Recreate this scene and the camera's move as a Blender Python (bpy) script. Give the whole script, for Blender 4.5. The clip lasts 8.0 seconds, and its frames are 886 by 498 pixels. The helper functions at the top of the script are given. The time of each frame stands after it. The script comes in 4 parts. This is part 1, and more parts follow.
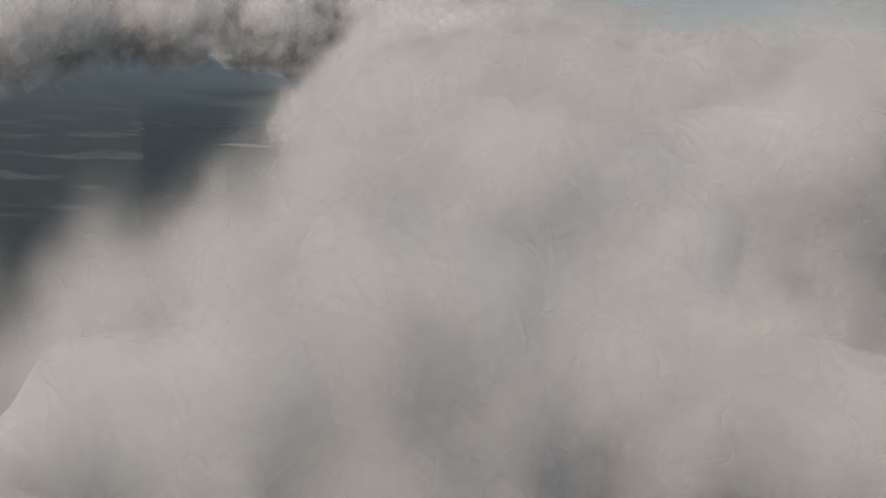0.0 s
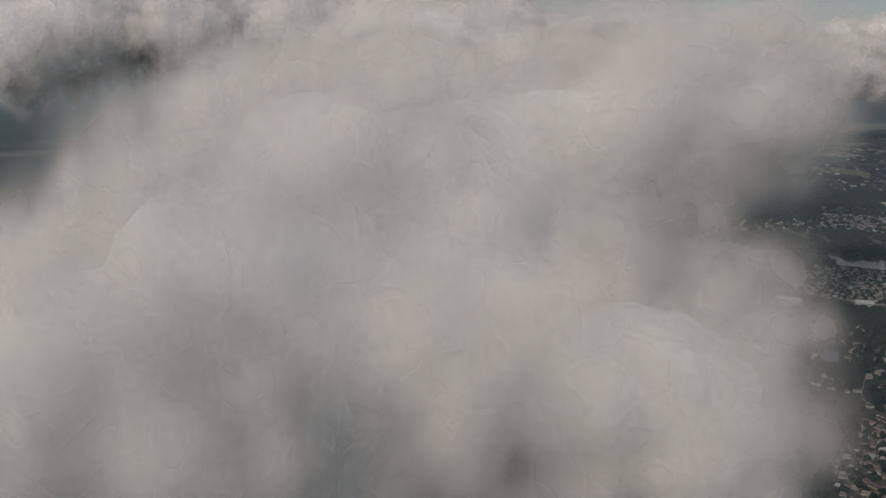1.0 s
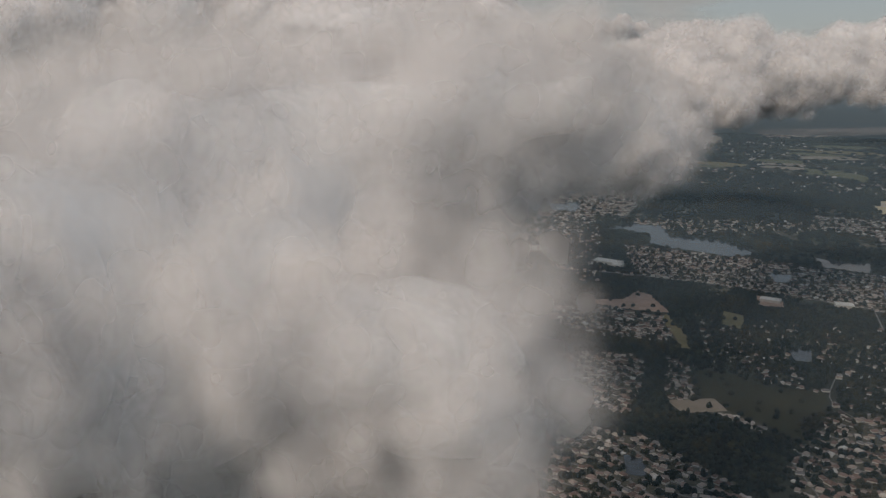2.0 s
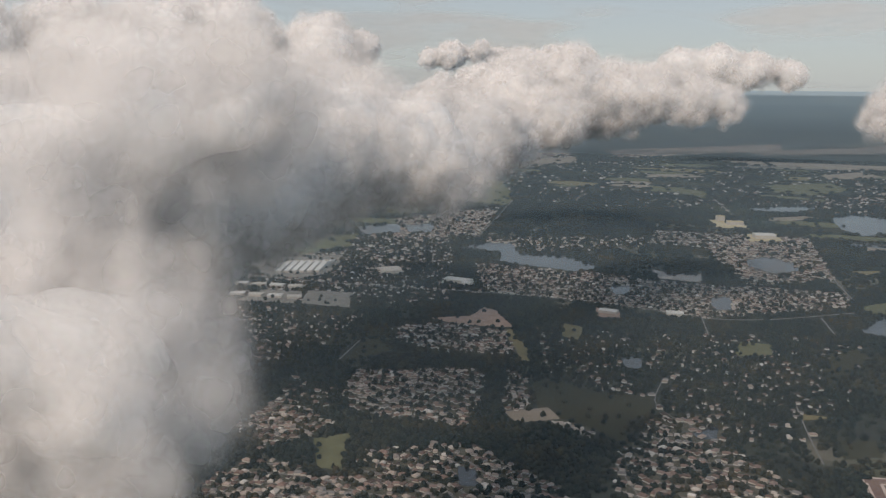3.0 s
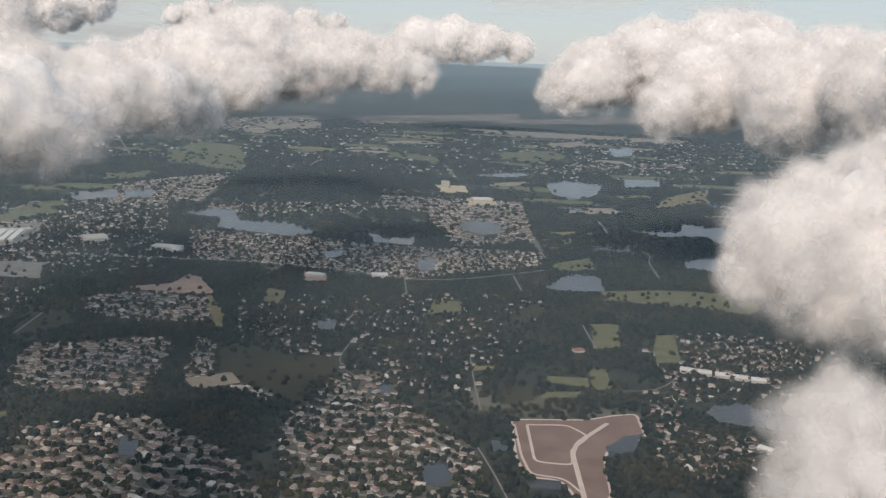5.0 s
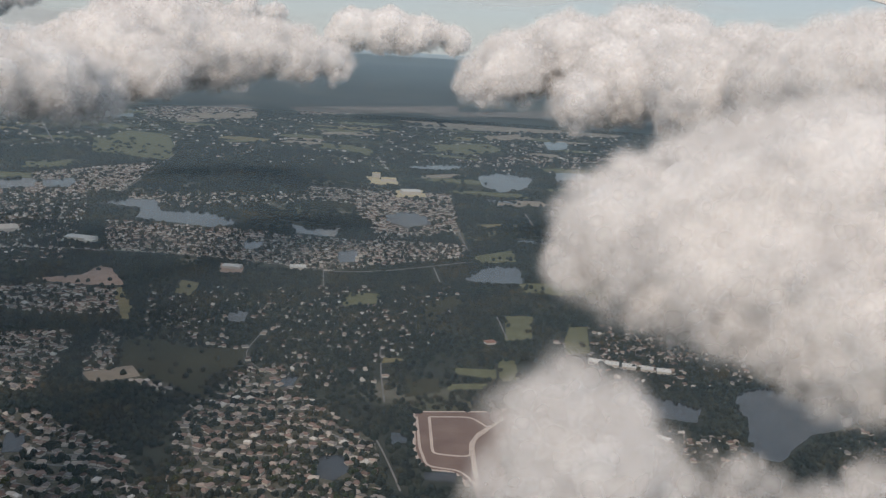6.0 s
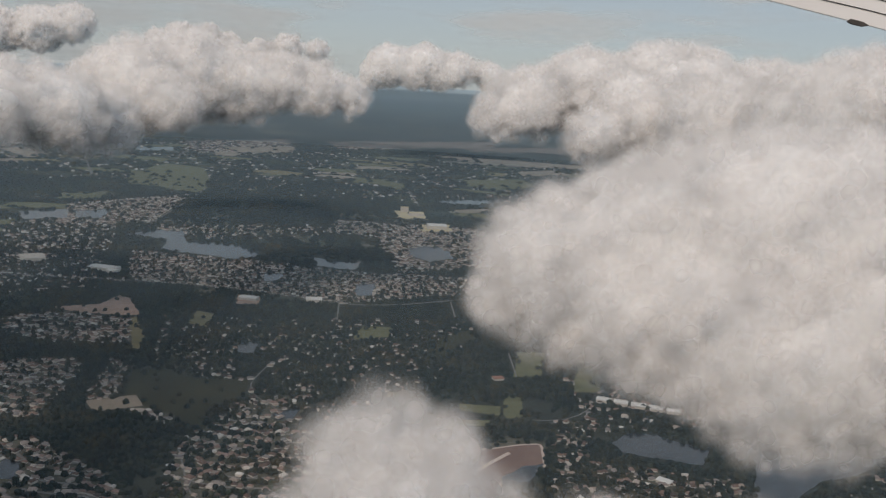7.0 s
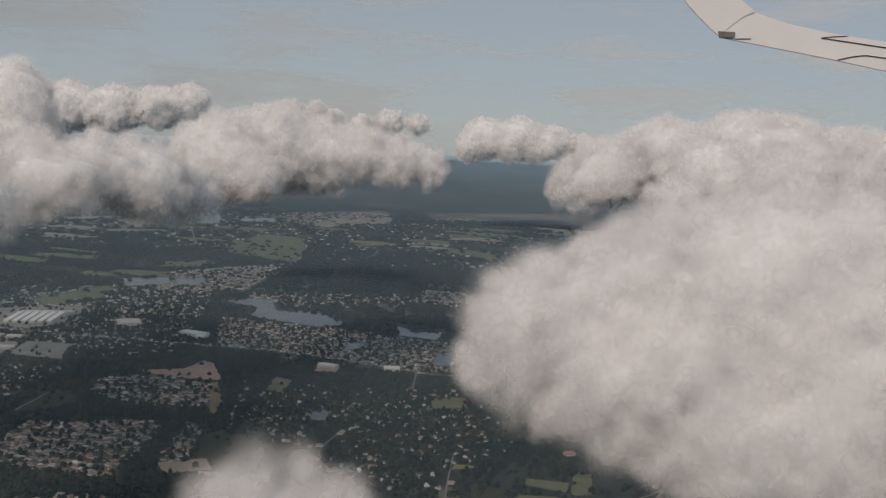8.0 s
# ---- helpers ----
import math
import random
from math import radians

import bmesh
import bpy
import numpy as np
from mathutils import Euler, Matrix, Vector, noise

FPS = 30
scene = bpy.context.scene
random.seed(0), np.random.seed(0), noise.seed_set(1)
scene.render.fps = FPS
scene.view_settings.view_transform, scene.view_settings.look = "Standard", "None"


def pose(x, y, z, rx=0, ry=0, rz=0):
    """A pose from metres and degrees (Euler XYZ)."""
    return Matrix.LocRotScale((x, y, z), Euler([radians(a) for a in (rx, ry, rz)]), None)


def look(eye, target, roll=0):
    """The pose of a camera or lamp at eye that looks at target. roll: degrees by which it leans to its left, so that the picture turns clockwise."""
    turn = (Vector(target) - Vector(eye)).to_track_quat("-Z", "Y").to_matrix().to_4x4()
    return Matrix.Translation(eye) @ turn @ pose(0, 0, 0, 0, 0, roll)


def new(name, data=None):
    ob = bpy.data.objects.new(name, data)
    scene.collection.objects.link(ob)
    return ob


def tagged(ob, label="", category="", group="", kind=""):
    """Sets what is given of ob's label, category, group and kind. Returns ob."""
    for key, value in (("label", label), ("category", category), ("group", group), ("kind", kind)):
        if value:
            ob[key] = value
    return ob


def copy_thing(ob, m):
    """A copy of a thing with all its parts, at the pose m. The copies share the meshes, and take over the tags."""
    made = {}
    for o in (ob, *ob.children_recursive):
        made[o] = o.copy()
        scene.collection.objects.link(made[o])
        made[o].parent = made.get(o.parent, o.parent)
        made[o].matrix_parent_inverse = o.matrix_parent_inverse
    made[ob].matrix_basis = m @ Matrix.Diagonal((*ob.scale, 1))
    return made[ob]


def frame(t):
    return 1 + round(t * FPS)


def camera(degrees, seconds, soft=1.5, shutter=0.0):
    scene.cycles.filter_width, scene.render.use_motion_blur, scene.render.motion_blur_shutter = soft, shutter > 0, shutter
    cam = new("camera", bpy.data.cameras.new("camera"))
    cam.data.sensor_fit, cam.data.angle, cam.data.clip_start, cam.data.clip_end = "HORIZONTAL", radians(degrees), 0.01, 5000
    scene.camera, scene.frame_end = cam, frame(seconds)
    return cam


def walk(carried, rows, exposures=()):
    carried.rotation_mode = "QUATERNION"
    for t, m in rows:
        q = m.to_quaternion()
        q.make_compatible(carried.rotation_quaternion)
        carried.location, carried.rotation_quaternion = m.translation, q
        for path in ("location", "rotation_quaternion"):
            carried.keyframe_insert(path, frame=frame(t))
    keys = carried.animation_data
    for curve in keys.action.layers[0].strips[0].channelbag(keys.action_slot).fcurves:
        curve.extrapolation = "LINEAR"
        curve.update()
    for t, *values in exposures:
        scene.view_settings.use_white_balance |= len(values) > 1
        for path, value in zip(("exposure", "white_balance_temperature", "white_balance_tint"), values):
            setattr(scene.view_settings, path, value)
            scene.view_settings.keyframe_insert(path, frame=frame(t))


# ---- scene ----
cam = camera(52.9, 8.0, soft=1.25)
scene.cycles.max_bounces, scene.cycles.diffuse_bounces = 12, 6      # light wanders far inside clouds
scene.cycles.transparent_max_bounces = 64      # many layers of vapour
PATH = [
    (0, (-98.55, 0.21, 195.41), (-127.63, 93.72, 175.17), 2.57),
    (0.5, (-88.78, 0.07, 195.36), (-121.01, 92.42, 174.58), 0.16),
    (1, (-78.84, -0.11, 195.30), (-113.18, 91.61, 175.13), -0.45),
    (1.2, (-74.79, -0.25, 195.29), (-109.97, 91.17, 175.14), -0.37),
    (2.3, (-51.70, -1.01, 195.14), (-85.32, 90.82, 174.24), 1.55),
    (2.5, (-47.14, -1.14, 195.14), (-75.70, 92.81, 176.20), 1.83),
    (3, (-34.85, -1.35, 195.18), (-56.50, 94.62, 177.26), 0.50),
    (3.5, (-21.96, -1.32, 195.24), (-37.59, 95.29, 174.73), -0.37),
    (4, (-8.81, -1.04, 195.34), (-19.17, 96.02, 173.62), 0.63),
    (4.5, (4.30, -0.83, 195.45), (1.81, 96.76, 173.81), 1.71),
    (5, (17.18, -0.62, 195.53), (21.66, 97.07, 174.62), 2.67),
    (5.2, (22.12, -0.42, 195.55), (28.91, 97.19, 174.92), 2.91),
    (6.5, (52.75, 1.38, 195.88), (63.55, 98.36, 174.01), 3.70),
    (7, (64.45, 1.85, 195.83), (70.11, 100.08, 177.99), 3.77),
    (7.5, (75.59, 2.20, 195.76), (73.70, 101.28, 182.32), 3.72),
    (8, (86.27, 2.48, 195.70), (79.95, 101.71, 185.11), 3.37),
]
walk(cam, [(t, look(eye, target, roll)) for t, eye, target, roll in PATH],
     exposures=[(0.0, -0.78, 6600, 14), (1.0, -0.8, 6600, 14), (2.4, -0.5, 6600, 15), (3.5, 0.12, 6600, 15), (4.5, 0.24, 6580, 15), (5.2, 0.12, 6500, 15), (6.5, -0.22, 6400, 14), (7.2, -0.38, 6450, 14), (8.0, -0.52, 6500, 15)])

# ---- sky and sun ----
SUN_UP, SUN_FROM = radians(41), radians(204)      # height, and compass bearing from +y over +x
world = bpy.data.worlds.new("sky")
scene.world = world
world.use_nodes = True
wn = world.node_tree.nodes
sky = wn.new("ShaderNodeTexSky")
sky.sky_type, sky.sun_disc = "NISHITA", False
sky.sun_elevation, sky.sun_rotation = SUN_UP, SUN_FROM
sky.air_density, sky.dust_density, sky.ozone_density = 1.0, 0.6, 2.0
wn["Background"].inputs["Strength"].default_value = 0.1
veiled = wn.new("ShaderNodeMix")                # thin grey overcast in front of the blue
veiled.data_type = "RGBA"
veiled.inputs[0].default_value = 0.72
veiled.inputs[7].default_value = (4.75, 5.4, 5.6, 1)
world.node_tree.links.new(sky.outputs[0], veiled.inputs[6])
world.node_tree.links.new(veiled.outputs[2], wn["Background"].inputs["Color"])

sun = new("sun", bpy.data.lights.new("sun", "SUN"))
sun.data.energy, sun.data.angle, sun.data.color = 2.0, radians(14), (1.0, 0.84, 0.665)
to_sun = Vector((math.sin(SUN_FROM) * math.cos(SUN_UP), math.cos(SUN_FROM) * math.cos(SUN_UP), math.sin(SUN_UP)))
sun.matrix_world = look(to_sun * 900, (0, 0, 0))


# ---- materials ----
def material(name, rough=0.9):
    m = bpy.data.materials.new(name)
    m.use_nodes = True
    b = m.node_tree.nodes["Principled BSDF"]
    b.inputs["Roughness"].default_value = rough
    b.inputs["Specular IOR Level"].default_value = 0.2
    return m, m.node_tree.nodes, m.node_tree.links, b


def place(n, l, scale=(1, 1, 1)):
    g, v = n.new("ShaderNodeNewGeometry"), n.new("ShaderNodeVectorMath")
    v.operation = "MULTIPLY"
    v.inputs[1].default_value = scale
    l.new(g.outputs["Position"], v.inputs[0])
    return v.outputs[0]


def noise_of(n, l, at, size, detail=4.0, rough=0.55):
    t = n.new("ShaderNodeTexNoise")
    t.inputs["Scale"].default_value = 1.0 / size
    t.inputs["Detail"].default_value, t.inputs["Roughness"].default_value = detail, rough
    l.new(at, t.inputs["Vector"])
    return t.outputs["Fac"]


def ramp(n, l, value, stops):
    r = n.new("ShaderNodeValToRGB")
    e = r.color_ramp.elements
    while len(e) < len(stops):
        e.new(0.5)
    for k, (p, c) in zip(e, stops):
        k.position, k.color = p, (*c, 1)
    l.new(value, r.inputs[0])
    return r.outputs[0]


def mixed(n, l, fac, a, b):
    m = n.new("ShaderNodeMix")
    m.data_type = "RGBA"
    for s, v in ((0, fac), (6, a), (7, b)):
        if hasattr(v, "is_linked"):
            l.new(v, m.inputs[s])
        else:
            m.inputs[s].default_value = v if s == 0 else (*v, 1)
    return m.outputs[2]


def bumped(n, l, b, height, strength, reach):
    k = n.new("ShaderNodeBump")
    k.inputs["Strength"].default_value, k.inputs["Distance"].default_value = strength, reach
    l.new(height, k.inputs["Height"])
    l.new(k.outputs[0], b.inputs["Normal"])


def earth(name, dark, light, size=9.0, fine=1.6, relief=0.4):
    m, n, l, b = material(name)
    at = place(n, l)
    big = noise_of(n, l, at, size, 5)
    small = noise_of(n, l, at, fine, 3)
    c = ramp(n, l, big, [(0.32, dark), (0.68, light)])
    c2 = mixed(n, l, small, [v * 0.72 for v in dark], [min(1, v * 1.18) for v in light])
    l.new(mixed(n, l, 0.4, c, c2), b.inputs["Base Color"])
    bumped(n, l, b, small, 0.5, relief)
    return m


def woods(name, dark, mid, light):
    m, n, l, b = material(name)
    g = n.new("ShaderNodeNewGeometry")
    at = place(n, l)
    c = ramp(n, l, g.outputs["Random Per Island"], [(0.0, dark), (0.55, mid), (1.0, light)])
    stand = ramp(n, l, noise_of(n, l, at, 55, 5), [(0.38, (0.55, 0.72, 0.74)), (0.52, (0.9, 0.92, 0.84)), (0.66, (1.5, 1.16, 0.86))])
    mu = n.new("ShaderNodeMix")
    mu.data_type, mu.blend_type = "RGBA", "MULTIPLY"
    mu.inputs[0].default_value = 1.0
    l.new(c, mu.inputs[6])
    l.new(stand, mu.inputs[7])
    l.new(mu.outputs[2], b.inputs["Base Color"])
    bumped(n, l, b, noise_of(n, l, at, 0.7, 3), 0.9, 0.5)
    return m


def land_material():
    m, n, l, b = material("ground_cover")
    at = place(n, l)
    woods_c = ramp(n, l, noise_of(n, l, at, 34, 5), [(0.32, (0.026, 0.032, 0.028)), (0.68, (0.06, 0.064, 0.05))])
    open_c = ramp(n, l, noise_of(n, l, at, 60, 4), [(0.35, (0.09, 0.095, 0.06)), (0.65, (0.2, 0.18, 0.145))])
    where = ramp(n, l, noise_of(n, l, place(n, l, (0.6, 1, 1)), 170, 5, 0.6), [(0.54, (0, 0, 0)), (0.6, (1, 1, 1))])
    l.new(mixed(n, l, where, woods_c, open_c), b.inputs["Base Color"])
    return m


GROUND = land_material()
PLOTS = {
    "pasture": earth("pasture_grass", (0.11, 0.117, 0.063), (0.212, 0.206, 0.116), 14, 2.5),
    "marsh": earth("marsh_grass", (0.0384, 0.0384, 0.0221), (0.0672, 0.064, 0.0374), 22, 3),
    "gold": earth("dry_grass", (0.17, 0.148, 0.076), (0.306, 0.254, 0.142), 12, 2.5),
    "dirt": earth("bare_dirt", (0.34, 0.23, 0.18), (0.56, 0.4, 0.32), 9, 2),
    "sand": earth("pale_sand", (0.468, 0.39, 0.234), (0.78, 0.676, 0.468), 14, 3),
    "gravel": earth("pale_gravel", (0.18, 0.166, 0.15), (0.4, 0.37, 0.33), 12, 2.5),
    "field": earth("fallow_field", (0.225, 0.191, 0.151), (0.45, 0.377, 0.304), 40, 6),
}
LAWN = earth("lawns_and_drives", (0.04, 0.046, 0.03), (0.17, 0.155, 0.125), 4.0, 1.2)
SITE = earth("graded_soil", (0.179, 0.114, 0.0969), (0.285, 0.201, 0.168), 16, 2.0)
TRACK = earth("site_track_soil", (0.52, 0.42, 0.36), (0.72, 0.6, 0.52), 6, 1.2, 0.1)
ROAD = earth("worn_asphalt", (0.16, 0.152, 0.144), (0.288, 0.272, 0.256), 8, 1.2, 0.05)
CANOPY = woods("tree_canopy", (0.014, 0.02, 0.02), (0.027, 0.035, 0.03), (0.06, 0.06, 0.046))
YARD = woods("yard_tree_leaves", (0.025, 0.038, 0.02), (0.045, 0.06, 0.03), (0.08, 0.085, 0.04))
BARK = earth("tree_bark", (0.06, 0.045, 0.03), (0.13, 0.1, 0.07), 0.6, 0.2, 0.05)


def roof_material(name, island):
    m, n, l, b = material(name, 0.8)
    g = n.new("ShaderNodeNewGeometry" if island else "ShaderNodeObjectInfo")
    tone = ramp(n, l, g.outputs["Random Per Island" if island else "Random"],
                [(0.0, (0.085, 0.068, 0.062)), (0.25, (0.22, 0.15, 0.125)), (0.5, (0.34, 0.245, 0.21)), (0.64, (0.27, 0.262, 0.262)), (0.82, (0.43, 0.345, 0.295)), (0.94, (0.6, 0.54, 0.49)), (1.0, (0.82, 0.8, 0.77))])
    at = place(n, l)
    worn = mixed(n, l, noise_of(n, l, at, 1.4, 4), (0.6, 0.58, 0.55), (1, 1, 1))
    mu = n.new("ShaderNodeMix")
    mu.data_type, mu.blend_type = "RGBA", "MULTIPLY"
    mu.inputs[0].default_value = 0.6
    l.new(tone, mu.inputs[6])
    l.new(worn, mu.inputs[7])
    l.new(mu.outputs[2], b.inputs["Base Color"])
    bumped(n, l, b, noise_of(n, l, at, 0.35, 2), 0.5, 0.08)
    return m


ROOF_EACH, ROOF_MANY = roof_material("house_roof", False), roof_material("house_roof_tiles", True)
WALL = earth("painted_wall", (0.5, 0.46, 0.4), (0.72, 0.68, 0.62), 3, 0.8, 0.02)
WHITE_ROOF = earth("white_metal_roof", (0.66, 0.65, 0.62), (0.85, 0.84, 0.81), 8, 1.0, 0.05)
RED_ROOF = earth("red_brown_roof", (0.3, 0.16, 0.12), (0.45, 0.26, 0.2), 4, 0.8, 0.05)


def water_material():
    m, n, l, b = material("lake_water", 0.12)
    at = place(n, l)
    c = ramp(n, l, noise_of(n, l, at, 45, 3), [(0.3, (0.03, 0.036, 0.045)), (0.7, (0.05, 0.055, 0.065))])
    l.new(c, b.inputs["Base Color"])
    b.inputs["Specular IOR Level"].default_value = 0.5
    bumped(n, l, b, noise_of(n, l, at, 1.5, 2), 0.04, 0.05)
    return m


WATER = water_material()


def vapour_material(name, tint, grain):
    """Cloud droplets: each small wisp scatters a part of the light, thinning out from its middle."""
    m = bpy.data.materials.new(name)
    m.use_nodes = True
    n, l = m.node_tree.nodes, m.node_tree.links
    n.remove(n["Principled BSDF"])
    d, tl, tr = n.new("ShaderNodeBsdfDiffuse"), n.new("ShaderNodeBsdfTranslucent"), n.new("ShaderNodeBsdfTransparent")
    d.inputs[0].default_value = tl.inputs[0].default_value = (*tint, 1)
    body, out = n.new("ShaderNodeMixShader"), n.new("ShaderNodeMixShader")
    body.inputs[0].default_value = 0.4
    l.new(d.outputs[0], body.inputs[1])
    l.new(tl.outputs[0], body.inputs[2])
    uv, off, ln = n.new("ShaderNodeUVMap"), n.new("ShaderNodeVectorMath"), n.new("ShaderNodeVectorMath")
    uv.uv_map = "wisp"
    off.operation, ln.operation = "SUBTRACT", "LENGTH"
    off.inputs[1].default_value = (0.5, 0.5, 0)
    l.new(uv.outputs[0], off.inputs[0])
    l.new(off.outputs[0], ln.inputs[0])
    fall, ragged = n.new("ShaderNodeMapRange"), n.new("ShaderNodeMapRange")
    fall.interpolation_type = ragged.interpolation_type = "SMOOTHSTEP"
    for node, values in ((fall, (0.0, 0.5, 1.0, 0.0)), (ragged, (0.3, 0.66, 0.4, 1.0))):
        for i, v in enumerate(values):
            node.inputs[1 + i].default_value = v
    l.new(ln.outputs["Value"], fall.inputs[0])
    l.new(noise_of(n, l, place(n, l), grain, 2, 0.55), ragged.inputs[0])
    a = n.new("ShaderNodeAttribute")
    a.attribute_name = "veil"
    thin, alpha = n.new("ShaderNodeMath"), n.new("ShaderNodeMath")
    thin.operation = alpha.operation = "MULTIPLY"
    l.new(fall.outputs[0], thin.inputs[0])
    l.new(ragged.outputs[0], thin.inputs[1])
    l.new(thin.outputs[0], alpha.inputs[0])
    l.new(a.outputs["Fac"], alpha.inputs[1])
    l.new(alpha.outputs[0], out.inputs[0])
    l.new(tr.outputs[0], out.inputs[1])
    l.new(body.outputs[0], out.inputs[2])
    l.new(out.outputs[0], n["Material Output"].inputs["Surface"])
    return m


def core_material(name, reach):
    m, n, l, b = material(name, 1.0)
    b.inputs["Base Color"].default_value = (0.965, 0.955, 0.95, 1)
    b.inputs["Specular IOR Level"].default_value = 0.0
    b.inputs["Subsurface Weight"].default_value = 1.0
    b.inputs["Subsurface Radius"].default_value = (1.0, 0.97, 0.95)
    b.inputs["Subsurface Scale"].default_value = reach
    return m


CLOUD_NEAR = core_material("cloud_core", 14.0), vapour_material("cloud_droplets", (0.99, 0.98, 0.975), 6)
CLOUD_MID = core_material("cloud_core_mid", 28.0), vapour_material("cloud_droplets_mid", (0.99, 0.98, 0.975), 12)
CLOUD_FAR = core_material("cloud_core_far", 70.0), vapour_material("cloud_droplets_far", (0.99, 0.98, 0.975), 50)


# ---- plan helpers ----
def bend(r):
    """Height of the land r metres out: level, then rising gently towards the horizon."""
    if r < 2600:
        return 0.0
    far = 2600 - 2300 * math.log(max(1e-6, 1 - (r - 2600) / 2300))
    return 195.0 * (1 - r / far)


def land(x, y):
    return bend(math.hypot(x, y))


def mesh_of(name, verts, faces, mat, smooth=False):
    me = bpy.data.meshes.new(name)
    me.from_pydata(verts, [], faces)
    me.materials.append(mat)
    if smooth:
        me.polygons.foreach_set("use_smooth", [True] * len(me.polygons))
    me.update()
    return me


def part(name, me, parent, label=""):
    ob = new(name, me)
    ob.parent = parent
    return tagged(ob, label) if label else ob


def shore(pts, wobble=0.06, steps=7, seed=0):
    """A rounded, uneven outline through the corners of a plot."""
    n, out = len(pts), []
    size = max(math.dist(p, q) for p in pts for q in pts)
    for i in range(n):
        a, b, c, d = (Vector(pts[(i + k) % n]) for k in (-1, 0, 1, 2))
        for s in range(steps):
            t = s / steps
            p = 0.5 * (2 * b + (c - a) * t * 0.8 + (1 - t) * 0 * a) + (c - b) * (t * t * (3 - 2 * t)) - 0.4 * (c - a) * t
            q = noise.noise_vector((p.x * 6 / size, p.y * 6 / size, seed * 3.1))
            out.append((p.x + q.x * wobble * size * 0.5, p.y + q.y * wobble * size * 0.5))
    return out


def sheet(name, outline, mat, lift):
    from mathutils.geometry import tessellate_polygon
    vs = [Vector((x, y, land(x, y) + lift)) for x, y in outline]
    tris = tessellate_polygon([[Vector((v.x, v.y, 0)) for v in vs]])
    me = mesh_of(name, vs, [tuple(t) for t in tris], mat)
    bm = bmesh.new()
    bm.from_mesh(me)
    bmesh.ops.recalc_face_normals(bm, faces=bm.faces)
    if sum(f.normal.z for f in bm.faces) < 0:
        bmesh.ops.reverse_faces(bm, faces=bm.faces)
    bm.to_mesh(me)
    bm.free()
    return new(name, me)


# a plan of what covers the land, 3 m to a square
CELL, X0, Y0, NX, NY = 3.0, -2100, 250, 1400, 980
COVER = np.zeros((NX, NY), np.int8)      # 0 woods, 1 water, 2 open, 3 houses, 4 road
GX, GY = np.meshgrid(X0 + CELL * (np.arange(NX) + 0.5), Y0 + CELL * (np.arange(NY) + 0.5), indexing="ij")
HOUSING = np.zeros((NX, NY), np.float32)


def inside(outline, gx, gy):
    hit = np.zeros(gx.shape, bool)
    for (xa, ya), (xb, yb) in zip(outline, outline[1:] + outline[:1]):
        if ya != yb:
            hit ^= ((ya > gy) != (yb > gy)) & (gx < (xb - xa) * (gy - ya) / (yb - ya) + xa)
    return hit


def mark(outline, code, grid=None):
    xs, ys = zip(*outline)
    i0, i1 = (int(np.clip((v - X0) / CELL, 0, NX)) for v in (min(xs) - 3, max(xs) + 6))
    j0, j1 = (int(np.clip((v - Y0) / CELL, 0, NY)) for v in (min(ys) - 3, max(ys) + 6))
    if i1 > i0 and j1 > j0:
        hit = inside(outline, GX[i0:i1, j0:j1], GY[i0:i1, j0:j1])
        (COVER if grid is None else grid)[i0:i1, j0:j1][hit] = code


def cover_at(x, y, grid=None):
    i, j = ((np.asarray(v) - o) / CELL for v, o in ((x, X0), (y, Y0)))
    return (COVER if grid is None else grid)[np.clip(i, 0, NX - 1).astype(int), np.clip(j, 0, NY - 1).astype(int)]


# ---- the land ----
def build_ground():
    rings = [0, 60, 150, 250, 350, 500, 700, 950, 1250, 1600, 2000, 2400] + [2600 + 60 * k for k in range(39)] + [4925]
    turns, vs, fs = 120, [(0, 0, 0)], []
    for r in rings[1:]:
        vs += [(r * math.sin(2 * math.pi * k / turns), r * math.cos(2 * math.pi * k / turns), bend(r)) for k in range(turns)]
    for k in range(turns):
        fs.append((0, 1 + (k + 1) % turns, 1 + k))
        for i in range(len(rings) - 2):
            a, b = 1 + i * turns, 1 + (i + 1) * turns
            fs.append((a + k, a + (k + 1) % turns, b + (k + 1) % turns, b + k))
    ob = new("ground", mesh_of("ground", vs, fs, GROUND, True))
    tagged(ob, "dark green and brown lowland reaching to the hazy horizon", "ground", kind="structure")


build_ground()
count = [0]


def lake(pts):
    if 2650 < max(math.hypot(*p) for p in pts) < 4500:
        return
    count[0] += 1
    o = shore(pts, 0.07, 7, count[0])
    mark([(x, y - 3.5 - 0.003 * y) for x, y in o], 1)
    mark(o, 1)
    size = max(math.dist(p, q) for p in pts for q in pts)
    words = ("broad grey-blue lake among trees and houses" if size > 110 else
             "small grey-blue lake between woods and houses" if size > 40 else "small dark pond among trees")
    tagged(sheet("lake" if size > 40 else "pond", o, WATER, 0.35), words, "lake" if size > 40 else "pond", kind="structure")


LABELS = {"pasture": "open green pasture among dark woods", "marsh": "olive brown marsh meadow ringed by trees",
          "gold": "strip of dry yellow-green grass", "dirt": "bare orange-pink dirt patch", "sand": "bright cream sand yard of a plant",
          "gravel": "pale paved yard around commercial sheds", "field": "brownish fallow field in hazy distance"}


